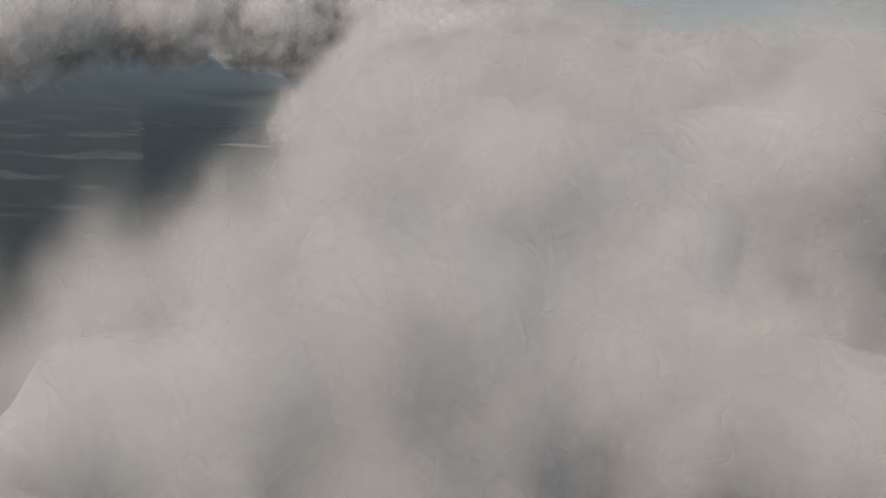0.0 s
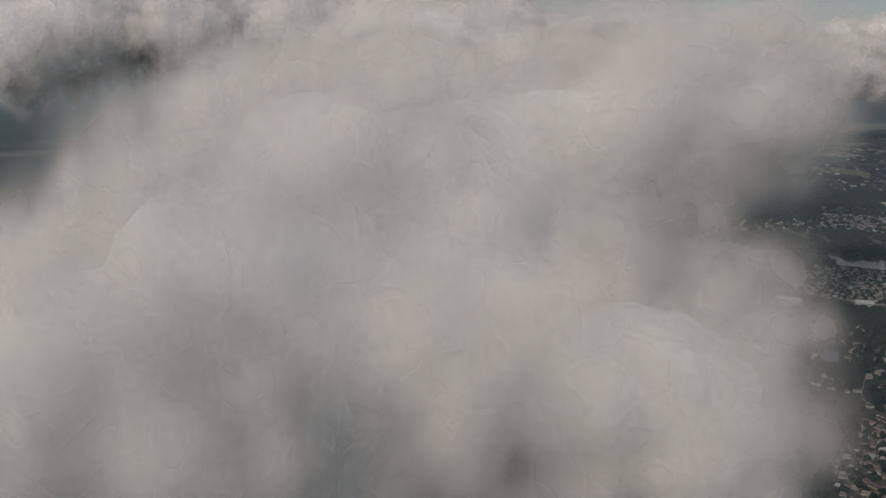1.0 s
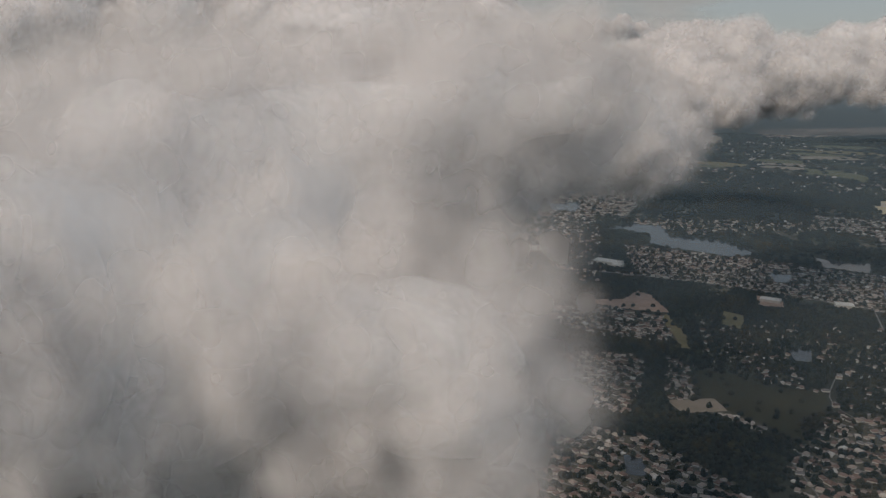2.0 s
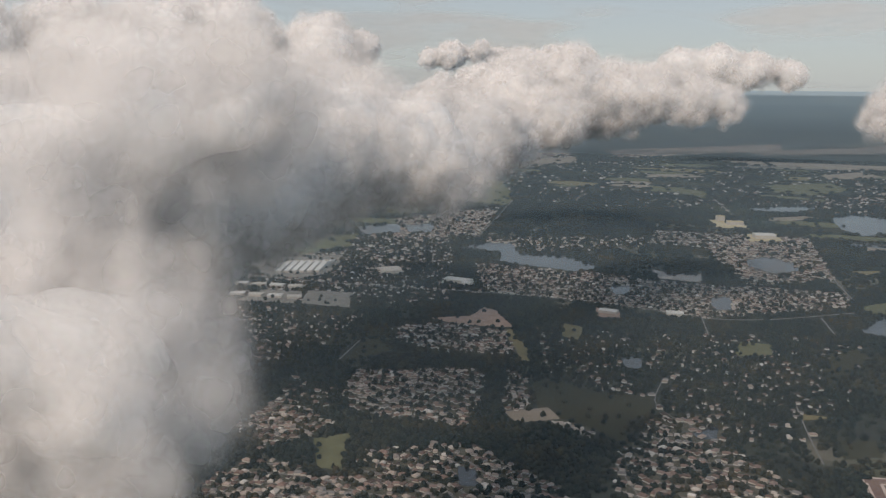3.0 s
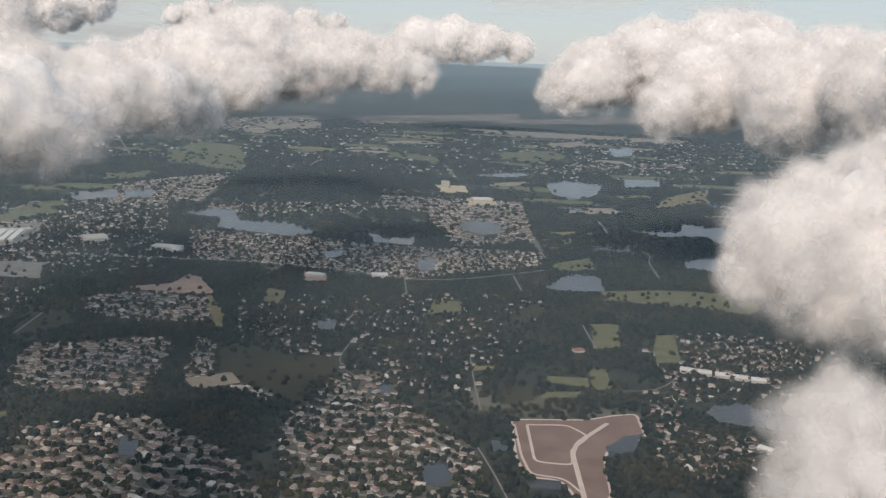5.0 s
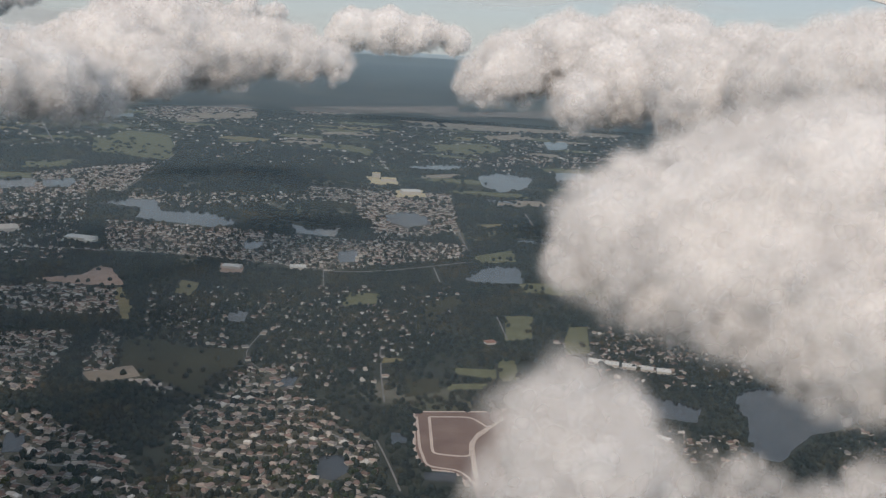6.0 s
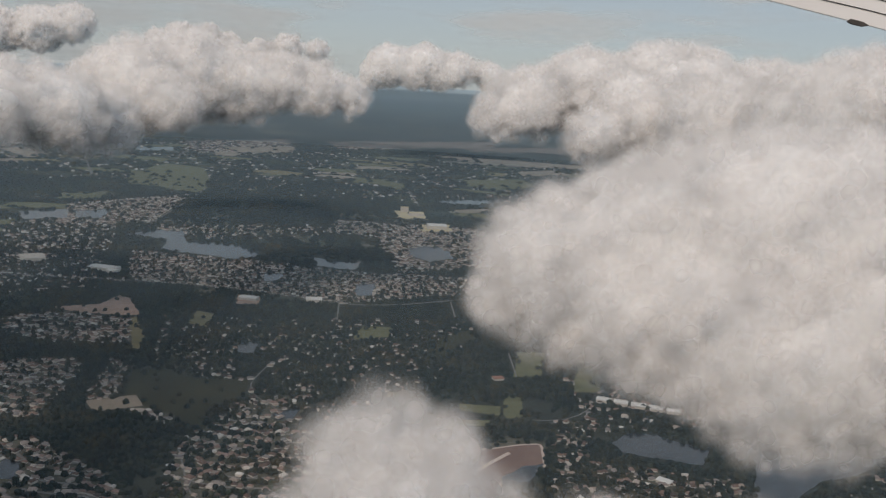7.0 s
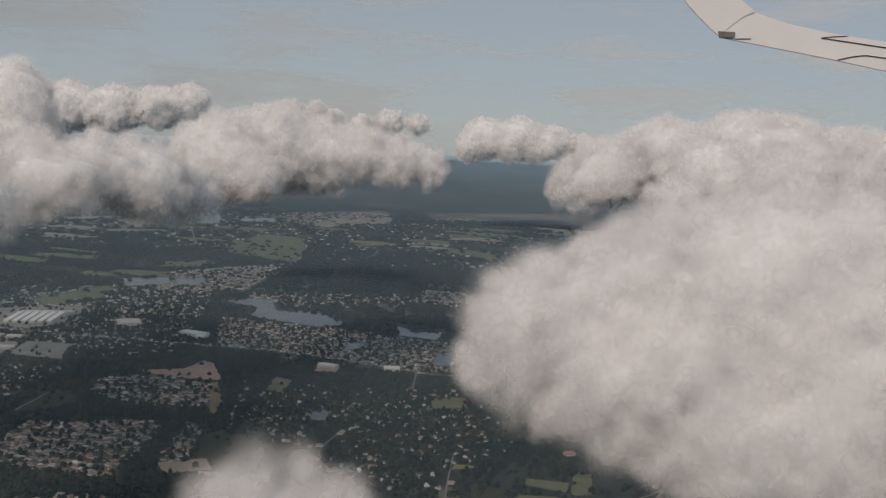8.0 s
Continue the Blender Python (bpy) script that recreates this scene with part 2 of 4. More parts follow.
def plot(pts, kind):
    count[0] += 1
    pts = [tuple(Vector(p) * min(1.0, 2600 / math.hypot(*p))) for p in pts]
    if max(p[1] for p in pts) - min(p[1] for p in pts) < 12:
        return
    o = shore(pts, 0.05, 5, count[0])
    mark([(x, y - 2.5 - 0.003 * y) for x, y in o], 2)
    mark(o, 2)
    tagged(sheet("yard" if kind in ("gravel", "sand", "dirt") else "field", o, PLOTS[kind], 0.14 + 0.002 * (count[0] % 20)), LABELS[kind], "field", kind="structure")


plot([(-209, 445), (-191, 457), (-184, 422), (-179, 408), (-193, 408)], 'pasture')
plot([(-102, 574), (-75, 574), (-58, 559), (-23, 563), (-25, 533), (-39, 511), (-36, 475), (-48, 487), (-57, 495), (-92, 520)], 'marsh')
plot([(-428, 1672), (-422, 1910), (-319, 1846), (-263, 1565), (-263, 1470), (-387, 1531)], 'pasture')
plot([(-25, 1859), (28, 1842), (84, 1775), (79, 1651), (27, 1758), (-17, 1755)], 'pasture')
plot([(212, 1933), (349, 2025), (362, 1889), (284, 1764), (211, 1812)], 'pasture')
plot([(190, 1028), (222, 1041), (218, 1020), (188, 1001)], 'gold')
plot([(165, 861), (210, 894), (208, 844), (169, 827)], 'pasture')
plot([(194, 757), (243, 768), (306, 768), (300, 698), (265, 713), (189, 725)], 'pasture')
plot([(311, 768), (337, 768), (319, 712), (306, 702)], 'pasture')
plot([(164, 656), (186, 656), (174, 601), (154, 592)], 'pasture')
plot([(143, 557), (154, 553), (151, 515), (137, 515)], 'pasture')
plot([(112, 537), (138, 535), (136, 518), (111, 525)], 'pasture')
plot([(444, 1379), (527, 1471), (474, 1313), (371, 1242), (394, 1297)], 'gold')
plot([(41, 709), (69, 707), (65, 679), (38, 667)], 'pasture')
plot([(-135, 702), (-114, 647), (-109, 619), (-115, 618), (-140, 696)], 'gold')
plot([(67, 553), (83, 550), (65, 541)], 'gold')
plot([(-95, 730), (-79, 722), (-77, 681), (-93, 690)], 'gold')
plot([(-242, 630), (-232, 650), (-214, 619), (-239, 586)], 'marsh')
plot([(-210, 719), (-176, 735), (-169, 769), (-156, 756), (-134, 707), (-159, 704), (-194, 710)], 'dirt')
plot([(63, 1400), (112, 1374), (116, 1311), (70, 1317)], 'sand')
plot([(100, 1264), (146, 1279), (147, 1219), (103, 1200)], 'sand')
plot([(-72, 792), (-51, 787), (-49, 758), (-69, 759)], 'dirt')
plot([(-462, 929), (-370, 980), (-355, 876), (-369, 841), (-425, 853)], 'gravel')
plot([(-348, 792), (-300, 793), (-286, 735), (-335, 740)], 'gravel')
plot([(-392, 785), (-350, 785), (-340, 739), (-397, 734)], 'gravel')
plot([(125, 2811), (304, 2837), (281, 2457), (126, 2635)], 'field')
plot([(294, 2578), (511, 2807), (684, 2725), (605, 2401), (284, 2352)], 'field')
plot([(686, 2668), (845, 2593), (783, 2398), (612, 2371)], 'field')
plot([(-413, 2430), (-229, 2617), (-208, 2377), (-328, 2275)], 'field')
plot([(365, 2206), (469, 2320), (511, 2184), (362, 2107)], 'field')
plot([(-460, 1022), (-404, 1090), (-384, 1037), (-428, 980)], 'pasture')
plot([(-443, 1367), (-385, 1416), (-365, 1341), (-424, 1307)], 'pasture')
plot([(-812, 2023), (-796, 2098), (-684, 1990), (-683, 1859)], 'field')
plot([(-922, 1998), (-841, 2119), (-815, 2060), (-896, 1946)], 'field')
plot([(130, 712), (135, 688), (106, 639), (94, 644), (109, 693)], 'marsh')
plot([(78, 514), (100, 518), (99, 494), (77, 485)], 'marsh')
plot([(105, 508), (129, 510), (127, 501), (103, 498)], 'pasture')
plot([(208, 631), (223, 633), (209, 570), (190, 568)], 'pasture')
plot([(-112, 513), (-86, 526), (-77, 509), (-101, 495)], 'field')
plot([(-411, 1656), (-354, 1776), (-324, 1659), (-383, 1600)], 'pasture')
plot([(-924, 2192), (-935, 2230), (-747, 2188), (-733, 2116)], 'field')
plot([(-450, 992), (-436, 1089), (-408, 1128), (-396, 1083), (-418, 958)], 'pasture')
lake([(-254, 1055), (-229, 1105), (-194, 1103), (-175, 1043), (-120, 1035), (-77, 980), (-103, 947), (-156, 969), (-188, 987), (-202, 1042)])
lake([(-24, 986), (-2, 968), (30, 973), (27, 924), (-16, 937)])
lake([(84, 1066), (117, 1096), (137, 1061), (135, 1015), (107, 993), (84, 1023)])
lake([(141, 763), (174, 821), (206, 821), (196, 758), (166, 751)])
lake([(297, 1062), (348, 1064), (379, 1130), (453, 1090), (547, 1100), (474, 945), (391, 980), (378, 1031), (317, 1027)])
lake([(306, 896), (347, 924), (374, 887), (326, 848), (304, 864)])
lake([(249, 1471), (295, 1517), (348, 1475), (314, 1344), (261, 1289), (242, 1345)])
lake([(400, 1558), (470, 1561), (444, 1471), (378, 1449)])
lake([(501, 2139), (567, 2161), (529, 1996), (470, 1943)])
lake([(-427, 1184), (-378, 1226), (-354, 1155), (-398, 1123)])
lake([(-365, 1218), (-326, 1243), (-312, 1160), (-345, 1157)])
lake([(-63, 889), (-41, 888), (-45, 853), (-58, 851)])
lake([(31, 860), (51, 868), (48, 815), (32, 810)])
lake([(-45, 646), (-31, 648), (-30, 619), (-42, 620)])
lake([(-123, 428), (-113, 425), (-107, 406), (-117, 405)])
lake([(31, 406), (42, 409), (46, 392), (39, 381), (30, 385)])
lake([(197, 482), (214, 503), (231, 496), (252, 476), (242, 455), (218, 463), (199, 469)])
lake([(282, 503), (309, 514), (332, 492), (358, 485), (343, 459), (303, 441), (269, 409), (256, 415), (268, 447)])
lake([(81, 391), (97, 391), (96, 381), (81, 383)])
lake([(67, 436), (76, 433), (75, 423), (67, 421)])
lake([(-1, 506), (15, 519), (12, 498), (2, 495)])
lake([(-720, 2329), (-674, 2376), (-574, 2067), (-623, 2061)])
lake([(-591, 2271), (-508, 2327), (-481, 2224), (-561, 2173)])
lake([(133, 1543), (219, 1605), (268, 1593), (209, 1525), (140, 1507)])
lake([(228, 1227), (273, 1217), (268, 1193), (226, 1203)])
lake([(223, 951), (270, 948), (263, 932), (222, 934)])
lake([(465, 1312), (559, 1281), (546, 1249), (460, 1275)])
lake([(-540, 3716), (-374, 3734), (-359, 3622), (-524, 3632)])
lake([(-949, 3233), (-852, 3304), (-822, 3202), (-900, 3117)])
lake([(128, 431), (140, 445), (152, 449), (141, 426), (127, 420)])
lake([(-260, 4790), (40, 4805), (390, 4785), (395, 4835), (40, 4858), (-260, 4842)])


def ribbon(pts, width, lift, step=12):
    """A flat strip along a line of bends."""
    line = []
    for a, b in zip(pts, pts[1:]):
        n = max(2, int(math.dist(a, b) / step))
        line += [Vector(a).lerp(Vector(b), k / n) for k in range(n)]
    line.append(Vector(pts[-1]))
    for _ in range(3):
        line = [line[0]] + [(line[k - 1] + 2 * line[k] + line[k + 1]) / 4 for k in range(1, len(line) - 1)] + [line[-1]]
    vs, fs = [], []
    for k, p in enumerate(line):
        d = (line[min(k + 1, len(line) - 1)] - line[max(k - 1, 0)]).normalized()
        s = Vector((-d.y, d.x)) * width / 2
        for q in (p + s, p - s):
            vs.append((q.x, q.y, land(q.x, q.y) + lift))
        if k:
            fs.append((2 * k - 2, 2 * k - 1, 2 * k + 1, 2 * k))
    outline = [v[:2] for v in vs[0::2]] + [v[:2] for v in vs[1::2]][::-1]
    return vs, fs, outline


def road(pts, width):
    vs, fs, o = ribbon(pts, width, 0.32)
    mark([(x, y - 3 - 0.002 * y) for x, y in ribbon(pts, width * 1.25 + 5, 0)[2]], 4)
    mark(ribbon(pts, width * 1.25 + 4, 0)[2], 4)
    ob = new("road", mesh_of("road", vs, fs, ROAD))
    tagged(ob, "pale grey paved road running between trees", "road", kind="structure")


road([(-489, 845), (-359, 832), (-279, 823), (-198, 828), (-61, 814), (29, 773), (75, 784), (125, 813), (154, 831)], 2.2)
road([(-247, 1150), (-250, 1331), (-259, 1541)], 2.2)
road([(166, 1133), (164, 987), (163, 886)], 1.6)
road([(87, 1708), (104, 1456)], 2.2)
road([(266, 1120), (260, 1027)], 2.2)
road([(263, 930), (288, 928), (270, 891), (262, 816)], 1.6)
road([(307, 768), (304, 702)], 1.3)
road([(157, 652), (156, 596)], 0.9)
road([(-940, 2841), (-616, 1979), (-485, 1639)], 3.0)
road([(-43, 452), (-30, 416), (-24, 390), (-12, 390)], 0.9)
road([(65, 570), (64, 513), (65, 476)], 0.9)
road([(59, 428), (65, 400), (69, 372)], 0.98)
road([(19, 797), (22, 715)], 1.2)
road([(121, 804), (122, 747)], 1.4)
road([(-244, 588), (-245, 638)], 1.2)
road([(-252, 470), (-251, 517)], 0.9)
road([(-15, 603), (-25, 543), (13, 498)], 0.75)
road([(152, 513), (180, 511), (195, 537)], 0.9)
road([(-672, 1079), (-530, 906), (-427, 805)], 2.0)


# ---- graded building site ----
def site(pts):
    o = [tuple(Vector(a).lerp(Vector(b), k / 4)) for a, b in zip(pts, pts[1:] + pts[:1]) for k in range(4)]
    mark(o, 5)
    tagged(sheet("building_site", o, SITE, 0.2), "bare pink-brown graded building site with pale tracks", "building site", kind="structure")
    rim, fs, _ = ribbon([*pts, pts[0]], 1.6, 0.28, 2.5)
    tagged(new("site_edge_track", mesh_of("site_edge_track", rim, fs, TRACK)), "pale dirt track round the building site", "dirt track", kind="structure")


def site_track(pts, width, lift):
    vs, fs, _ = ribbon(pts, width, lift, 2.5)
    tagged(new("site_track", mesh_of("site_track", vs, fs, TRACK)), "pale pinkish dirt track on the building site", "dirt track", kind="structure")


site([(81, 464), (124, 466), (142, 474), (155, 477), (152, 444), (127, 426), (123, 414), (118, 375), (103, 362), (99, 385), (96, 392), (81, 394), (78, 415)])
site_track([(89, 457), (112, 458), (121, 443), (108, 426), (106, 408), (87, 411), (89, 457)], 1.6, 0.34)
site_track([(135, 462), (113, 435), (108, 422), (105, 374)], 2.6, 0.4)
site_track([(82, 457), (81, 417), (83, 397), (99, 393), (105, 378)], 1.4, 0.46)


# ---- houses ----
def house_shape(w, d, h, rise, hip):
    """Walls and roof of a low house round the origin: two vertex and face lists."""
    x, y, o = w / 2, d / 2, 0.18
    wall = ([(sx * x, sy * y, z) for z in (-0.3, h) for sx, sy in ((-1, -1), (1, -1), (1, 1), (-1, 1))],
            [(k, (k + 1) % 4, 4 + (k + 1) % 4, 4 + k) for k in range(4)])
    X, Y, r = x + o, y + o, x - hip
    roof = ([(-X, -Y, h), (X, -Y, h), (X, Y, h), (-X, Y, h), (-r, 0, h + rise), (r, 0, h + rise),
             (-X, -Y, h - 0.12), (X, -Y, h - 0.12), (X, Y, h - 0.12), (-X, Y, h - 0.12)],
            [(0, 1, 5, 4), (1, 2, 5), (2, 3, 4, 5), (3, 0, 4), (6, 7, 1, 0), (7, 8, 2, 1), (8, 9, 3, 2), (9, 6, 0, 3), (9, 8, 7, 6)])
    return wall, roof


SHAPES = [house_shape(*s) for s in ((3.2, 2.4, 0.8, 0.75, 1.0), (3.7, 2.6, 0.8, 0.8, 1.1), (2.7, 2.3, 0.8, 0.65, 0.3), (3.4, 2.2, 1.3, 0.7, 0.8), (4.2, 2.9, 0.9, 0.85, 1.2))]
SPOTS, STREETS = [], []
rng = np.random.RandomState(5)


def district(pts, density):
    """Rows of houses back to back along streets; thin districts are scattered."""
    count[0] += 1
    cx, cy = (sum(v) / len(pts) for v in zip(*pts))
    far = cy > 1250
    mark(pts, min(1.0, density + 0.15), HOUSING)
    if density > 0.45 and max(math.hypot(*p) for p in pts) < 2600:
        tagged(sheet("lawns", shore(pts, 0.06, 4, count[0]), LAWN, 0.08 + 0.002 * (count[0] % 20)), "patchy lawns and drives between suburban houses", "lawn", kind="structure")
    turn = rng.uniform(-0.5, 0.5) if density > 0.6 else rng.uniform(-0.25, 0.25)
    ca, sa = math.cos(turn), math.sin(turn)
    reach = max(math.dist((cx, cy), p) for p in pts) + 10
    step_v, step_u = (5.3, 3.9) if not far else (10, 8)
    rows = int(reach / step_v)
    p1, p2 = rng.uniform(0, 6.28, 2)

    def wave(u, r):
        return 9.0 * math.sin(u * 0.035 + p1 + r * 0.08) + 4.0 * math.sin(u * 0.09 + p2 + r // 2 * 0.35)

    for r in range(-rows, rows + 1):
        curve = rng.uniform(0.0008, 0.0024) * (1 if r % 2 else -1)
        us = np.arange(-reach, reach, step_u)
        for u in us:
            if rng.rand() > density:
                continue
            u2, v = u + rng.normal(0, 0.9), r * step_v + (0.9 if r % 2 else -0.9) + rng.normal(0, 0.9) + wave(u, r)
            SPOTS.append((cx + u2 * ca - v * sa, cy + u2 * sa + v * ca, turn + rng.normal(0, 0.3) + (math.pi / 2 if rng.rand() < 0.45 else 0), count[0], 1.0 if not far else 1.6))
        if r % 2 and density > 0.5 and not far:
            pos = [(u, (r + 0.5) * step_v + wave(u, r)) for u in np.arange(-reach, reach, 9)]
            run = []
            for u, v in pos + [(1e6, 0)]:
                p = (cx + u * ca - v * sa, cy + u * sa + v * ca)
                ok = abs(u) < 1e5 and inside(pts, np.array([p[0]]), np.array([p[1]]))[0] and cover_at(*p) == 0
                if ok:
                    run.append(p)
                else:
                    if len(run) > 2:
                        STREETS.append(run)
                    run = []
    global BOUNDS
    BOUNDS[count[0]] = pts


BOUNDS = {}
district([(-227, 565), (-149, 590), (-137, 582), (-128, 521), (-132, 482), (-179, 485), (-206, 495)], 1.0)
district([(-121, 590), (-107, 580), (-97, 524), (-102, 509), (-114, 522)], 1.0)
district([(-87, 520), (-55, 500), (-56, 480), (-89, 504)], 1.0)
district([(-231, 680), (-193, 708), (-131, 690), (-117, 632), (-170, 622), (-214, 642)], 0.95)
district([(-178, 433), (-145, 452), (-115, 455), (-99, 439), (-67, 413), (-32, 353), (-190, 340), (-217, 392), (-171, 401)], 0.74)
district([(-46, 450), (-22, 523), (17, 539), (16, 489), (59, 424), (63, 361), (-33, 353)], 0.66)
district([(-219, 967), (-72, 946), (-28, 926), (38, 915), (162, 913), (157, 848), (24, 777), (-60, 807), (-182, 831)], 0.8)
district([(-17, 1259), (183, 1251), (165, 972), (74, 921), (44, 1130), (-30, 1159)], 0.7)
district([(-316, 834), (-182, 831), (-188, 783), (-283, 747)], 0.25)
district([(223, 640), (323, 632), (289, 557), (225, 572)], 0.5)
district([(167, 514), (192, 517), (172, 435), (205, 432), (212, 384), (149, 401)], 0.5)
district([(-258, 469), (-253, 507), (-204, 466), (-231, 417)], 0.9)
district([(-396, 1272), (-263, 1448), (-248, 1159), (-345, 1085)], 0.7)
district([(-117, 704), (139, 740), (109, 606), (60, 503), (26, 499), (-96, 581)], 0.2)
district([(-337, 444), (-291, 471), (-277, 426), (-310, 430)], 0.9)
district([(-264, 453), (-254, 486), (-221, 472), (-232, 423)], 0.95)
district([(-243, 373), (-229, 416), (-164, 391), (-150, 350), (-222, 353)], 0.95)
district([(-473, 729), (-326, 728), (-279, 571), (-372, 558)], 0.35)
district([(-376, 695), (-265, 711), (-270, 612), (-329, 605)], 0.3)
district([(-264, 1133), (-16, 1209), (-15, 1140), (-123, 1057), (-177, 1054)], 0.3)
district([(-266, 549), (-214, 522), (-209, 492), (-252, 497)], 0.3)
district([(-539, 2512), (-277, 2875), (-214, 2396), (-434, 2207)], 0.8)
district([(-166, 2871), (417, 3288), (394, 3035), (-106, 2580)], 0.7)
district([(277, 2939), (1145, 3552), (1031, 3186), (299, 2791)], 0.6)
district([(232, 1702), (600, 1853), (538, 1655), (236, 1577)], 0.4)
district([(324, 462), (411, 450), (325, 329), (267, 328)], 0.4)
district([(190, 593), (342, 607), (298, 513), (188, 497)], 0.3)
district([(178, 455), (262, 436), (244, 402), (168, 412)], 0.5)
district([(-513, 1059), (-287, 1205), (-217, 839), (-317, 742), (-401, 753)], 0.4)



def patchwork(n, seed):
    """Small pastures and fallow fields strewn over the far lowland."""
    r, done = np.random.RandomState(seed), 0
    while done < n:
        y = r.uniform(1150, 2480)
        x = r.uniform(-0.62, 0.62) * y
        if cover_at(x, y) or cover_at(x, y, HOUSING) > 0.3 or (-250 < x < 130 and y < 1800):
            continue
        w, d, a = r.uniform(22, 75), r.uniform(9, 30) * y / 1300, r.normal(0, 0.25)
        ring = [(x + (u * w) * math.cos(a) - v * d * math.sin(a), y + u * w * math.sin(a) + v * d * math.cos(a))
                for u, v in ((-1, -0.8), (0.2, -1), (1, -0.7), (0.9, 0.8), (-0.3, 1), (-1, 0.5))]
        plot(ring, ("pasture", "field", "field", "gold", "pasture", "marsh")[done % 6])
        done += 1


patchwork(95, 8)
district([(-900, 1500), (900, 1500), (1300, 2450), (-1300, 2450)], 0.08)
STREET_V, STREET_F = [], []
for run in STREETS:
    vs, fs, _ = ribbon(run, 1.7, 0.26)
    base = len(STREET_V)
    STREET_V += vs
    STREET_F += [tuple(base + k for k in f) for f in fs]
    mark(ribbon(run, 4.5, 0)[2], 4)
tagged(new("street", mesh_of("street", STREET_V, STREET_F, ROAD)), "narrow grey residential streets between rows of houses", "street", kind="structure")

# keep the spots that lie inside their district, on land that is free
kept = []
near_cells = {}
for x, y, a, k, s in SPOTS:
    if not inside(BOUNDS[k], np.array([x]), np.array([y]))[0] or cover_at(x, y) in (1, 2, 5):
        continue
    if not (abs(x) < 0.75 * y + 140):
        continue
    c = (int(x // 5), int(y // 5))
    if any(math.dist((x, y), q) < 3.0 * s for i in (-1, 0, 1) for j in (-1, 0, 1) for q in near_cells.get((c[0] + i, c[1] + j), ())):
        continue
    near_cells.setdefault(c, []).append((x, y))
    kept.append((x, y, a, s))
kept.sort(key=lambda h: h[1] + 0.25 * abs(h[0] - 20))
HOUSE_MESH = [(mesh_of("wall", *w, WALL), mesh_of("roof", *r, ROOF_EACH)) for w, r in SHAPES]


def blank(name, m):
    ob = new(name)
    ob.empty_display_size = 0.5
    ob.matrix_world = m
    return ob


for x, y, a, s in kept[:290]:
    k = rng.randint(len(SHAPES))
    h = blank("house", Matrix.Translation((x, y, 0.12)) @ Matrix.Rotation(a, 4, "Z") @ Matrix.Scale(rng.uniform(0.85, 1.15), 4))
    tagged(h, "low suburban house with a pale hipped roof among trees", "house", group="suburban houses")
    part("wall", HOUSE_MESH[k][0], h)
    part("roof", HOUSE_MESH[k][1], h)


def many(name, items, mat_a, mat_b):
    """Houses further off, joined."""
    vs, fs, ms = [], [], []
    for x, y, a, s in items:
        s *= rng.uniform(0.8, 1.2)
        ca, sa, z = math.cos(a) * s, math.sin(a) * s, land(x, y) + 0.12
        for j, (pv, pf) in enumerate(SHAPES[rng.randint(len(SHAPES))]):
            base = len(vs)
            vs += [(x + px * ca - py * sa, y + px * sa + py * ca, z + pz * s) for px, py, pz in pv]
            fs += [tuple(base + q for q in f) for f in pf]
            ms += [j] * len(pf)
    me = mesh_of(name, vs, fs, mat_a)
    me.materials.append(mat_b)
    me.polygons.foreach_set("material_index", ms)
    return new(name, me)


tagged(many("house_rows", kept[290:], WALL, ROOF_MANY), "many distant low houses with pale and tan roofs", "houses", kind="stuff")
for x, y, *_ in kept:
    i, j = int((x - X0) / CELL), int((y - Y0) / CELL)
    if 0 <= i < NX and 0 <= j < NY and COVER[i, j] == 0:
        COVER[i, j] = 3


# ---- larger buildings ----
def slab_building(x, y, w, d, h, turn, roof_mat, label, bays=0):
    b = blank("commercial_building", Matrix.Translation((x, y, 0.1)) @ Matrix.Rotation(turn, 4, "Z"))
    tagged(b, label, "building")
    X, Y = w / 2, d / 2
    ring = ((-1, -1), (1, -1), (1, 1), (-1, 1))
    part("wall", mesh_of("wall", [(sx * X, sy * Y, z) for z in (-0.3, h) for sx, sy in ring], [(k, (k + 1) % 4, 4 + (k + 1) % 4, 4 + k) for k in range(4)], WALL), b)
    e, r = 0.25, 0.06 * d
    part("roof", mesh_of("roof", [(-X - e, -Y - e, h), (X + e, -Y - e, h), (X + e, 0, h + r), (-X - e, 0, h + r), (X + e, Y + e, h), (-X - e, Y + e, h),
                                  (-X - e, -Y - e, h - .3), (X + e, -Y - e, h - .3), (X + e, Y + e, h - .3), (-X - e, Y + e, h - .3)],
                         [(0, 1, 2, 3), (3, 2, 4, 5), (6, 7, 1, 0), (7, 8, 4, 2, 1), (8, 9, 5, 4), (9, 6, 0, 3, 5)], roof_mat), b)
    for k in range(bays):
        u = -X + (k + 0.5) * w / bays
        part("roof_unit", mesh_of("roof_unit", [(u + sx * 0.6, 0.25 * Y + sy * 0.6, z) for z in (h + 0.3 * r, h + r + 0.7) for sx, sy in ring],
                                  [(0, 1, 5, 4), (1, 2, 6, 5), (2, 3, 7, 6), (3, 0, 4, 7), (4, 5, 6, 7)], WALL), b)
    o = [(x + (sx * (X + 4)) * math.cos(turn) - sy * (Y + 4) * math.sin(turn), y + sx * (X + 4) * math.sin(turn) + sy * (Y + 4) * math.cos(turn)) for sx, sy in ring]
    mark(o, 2)
    return b


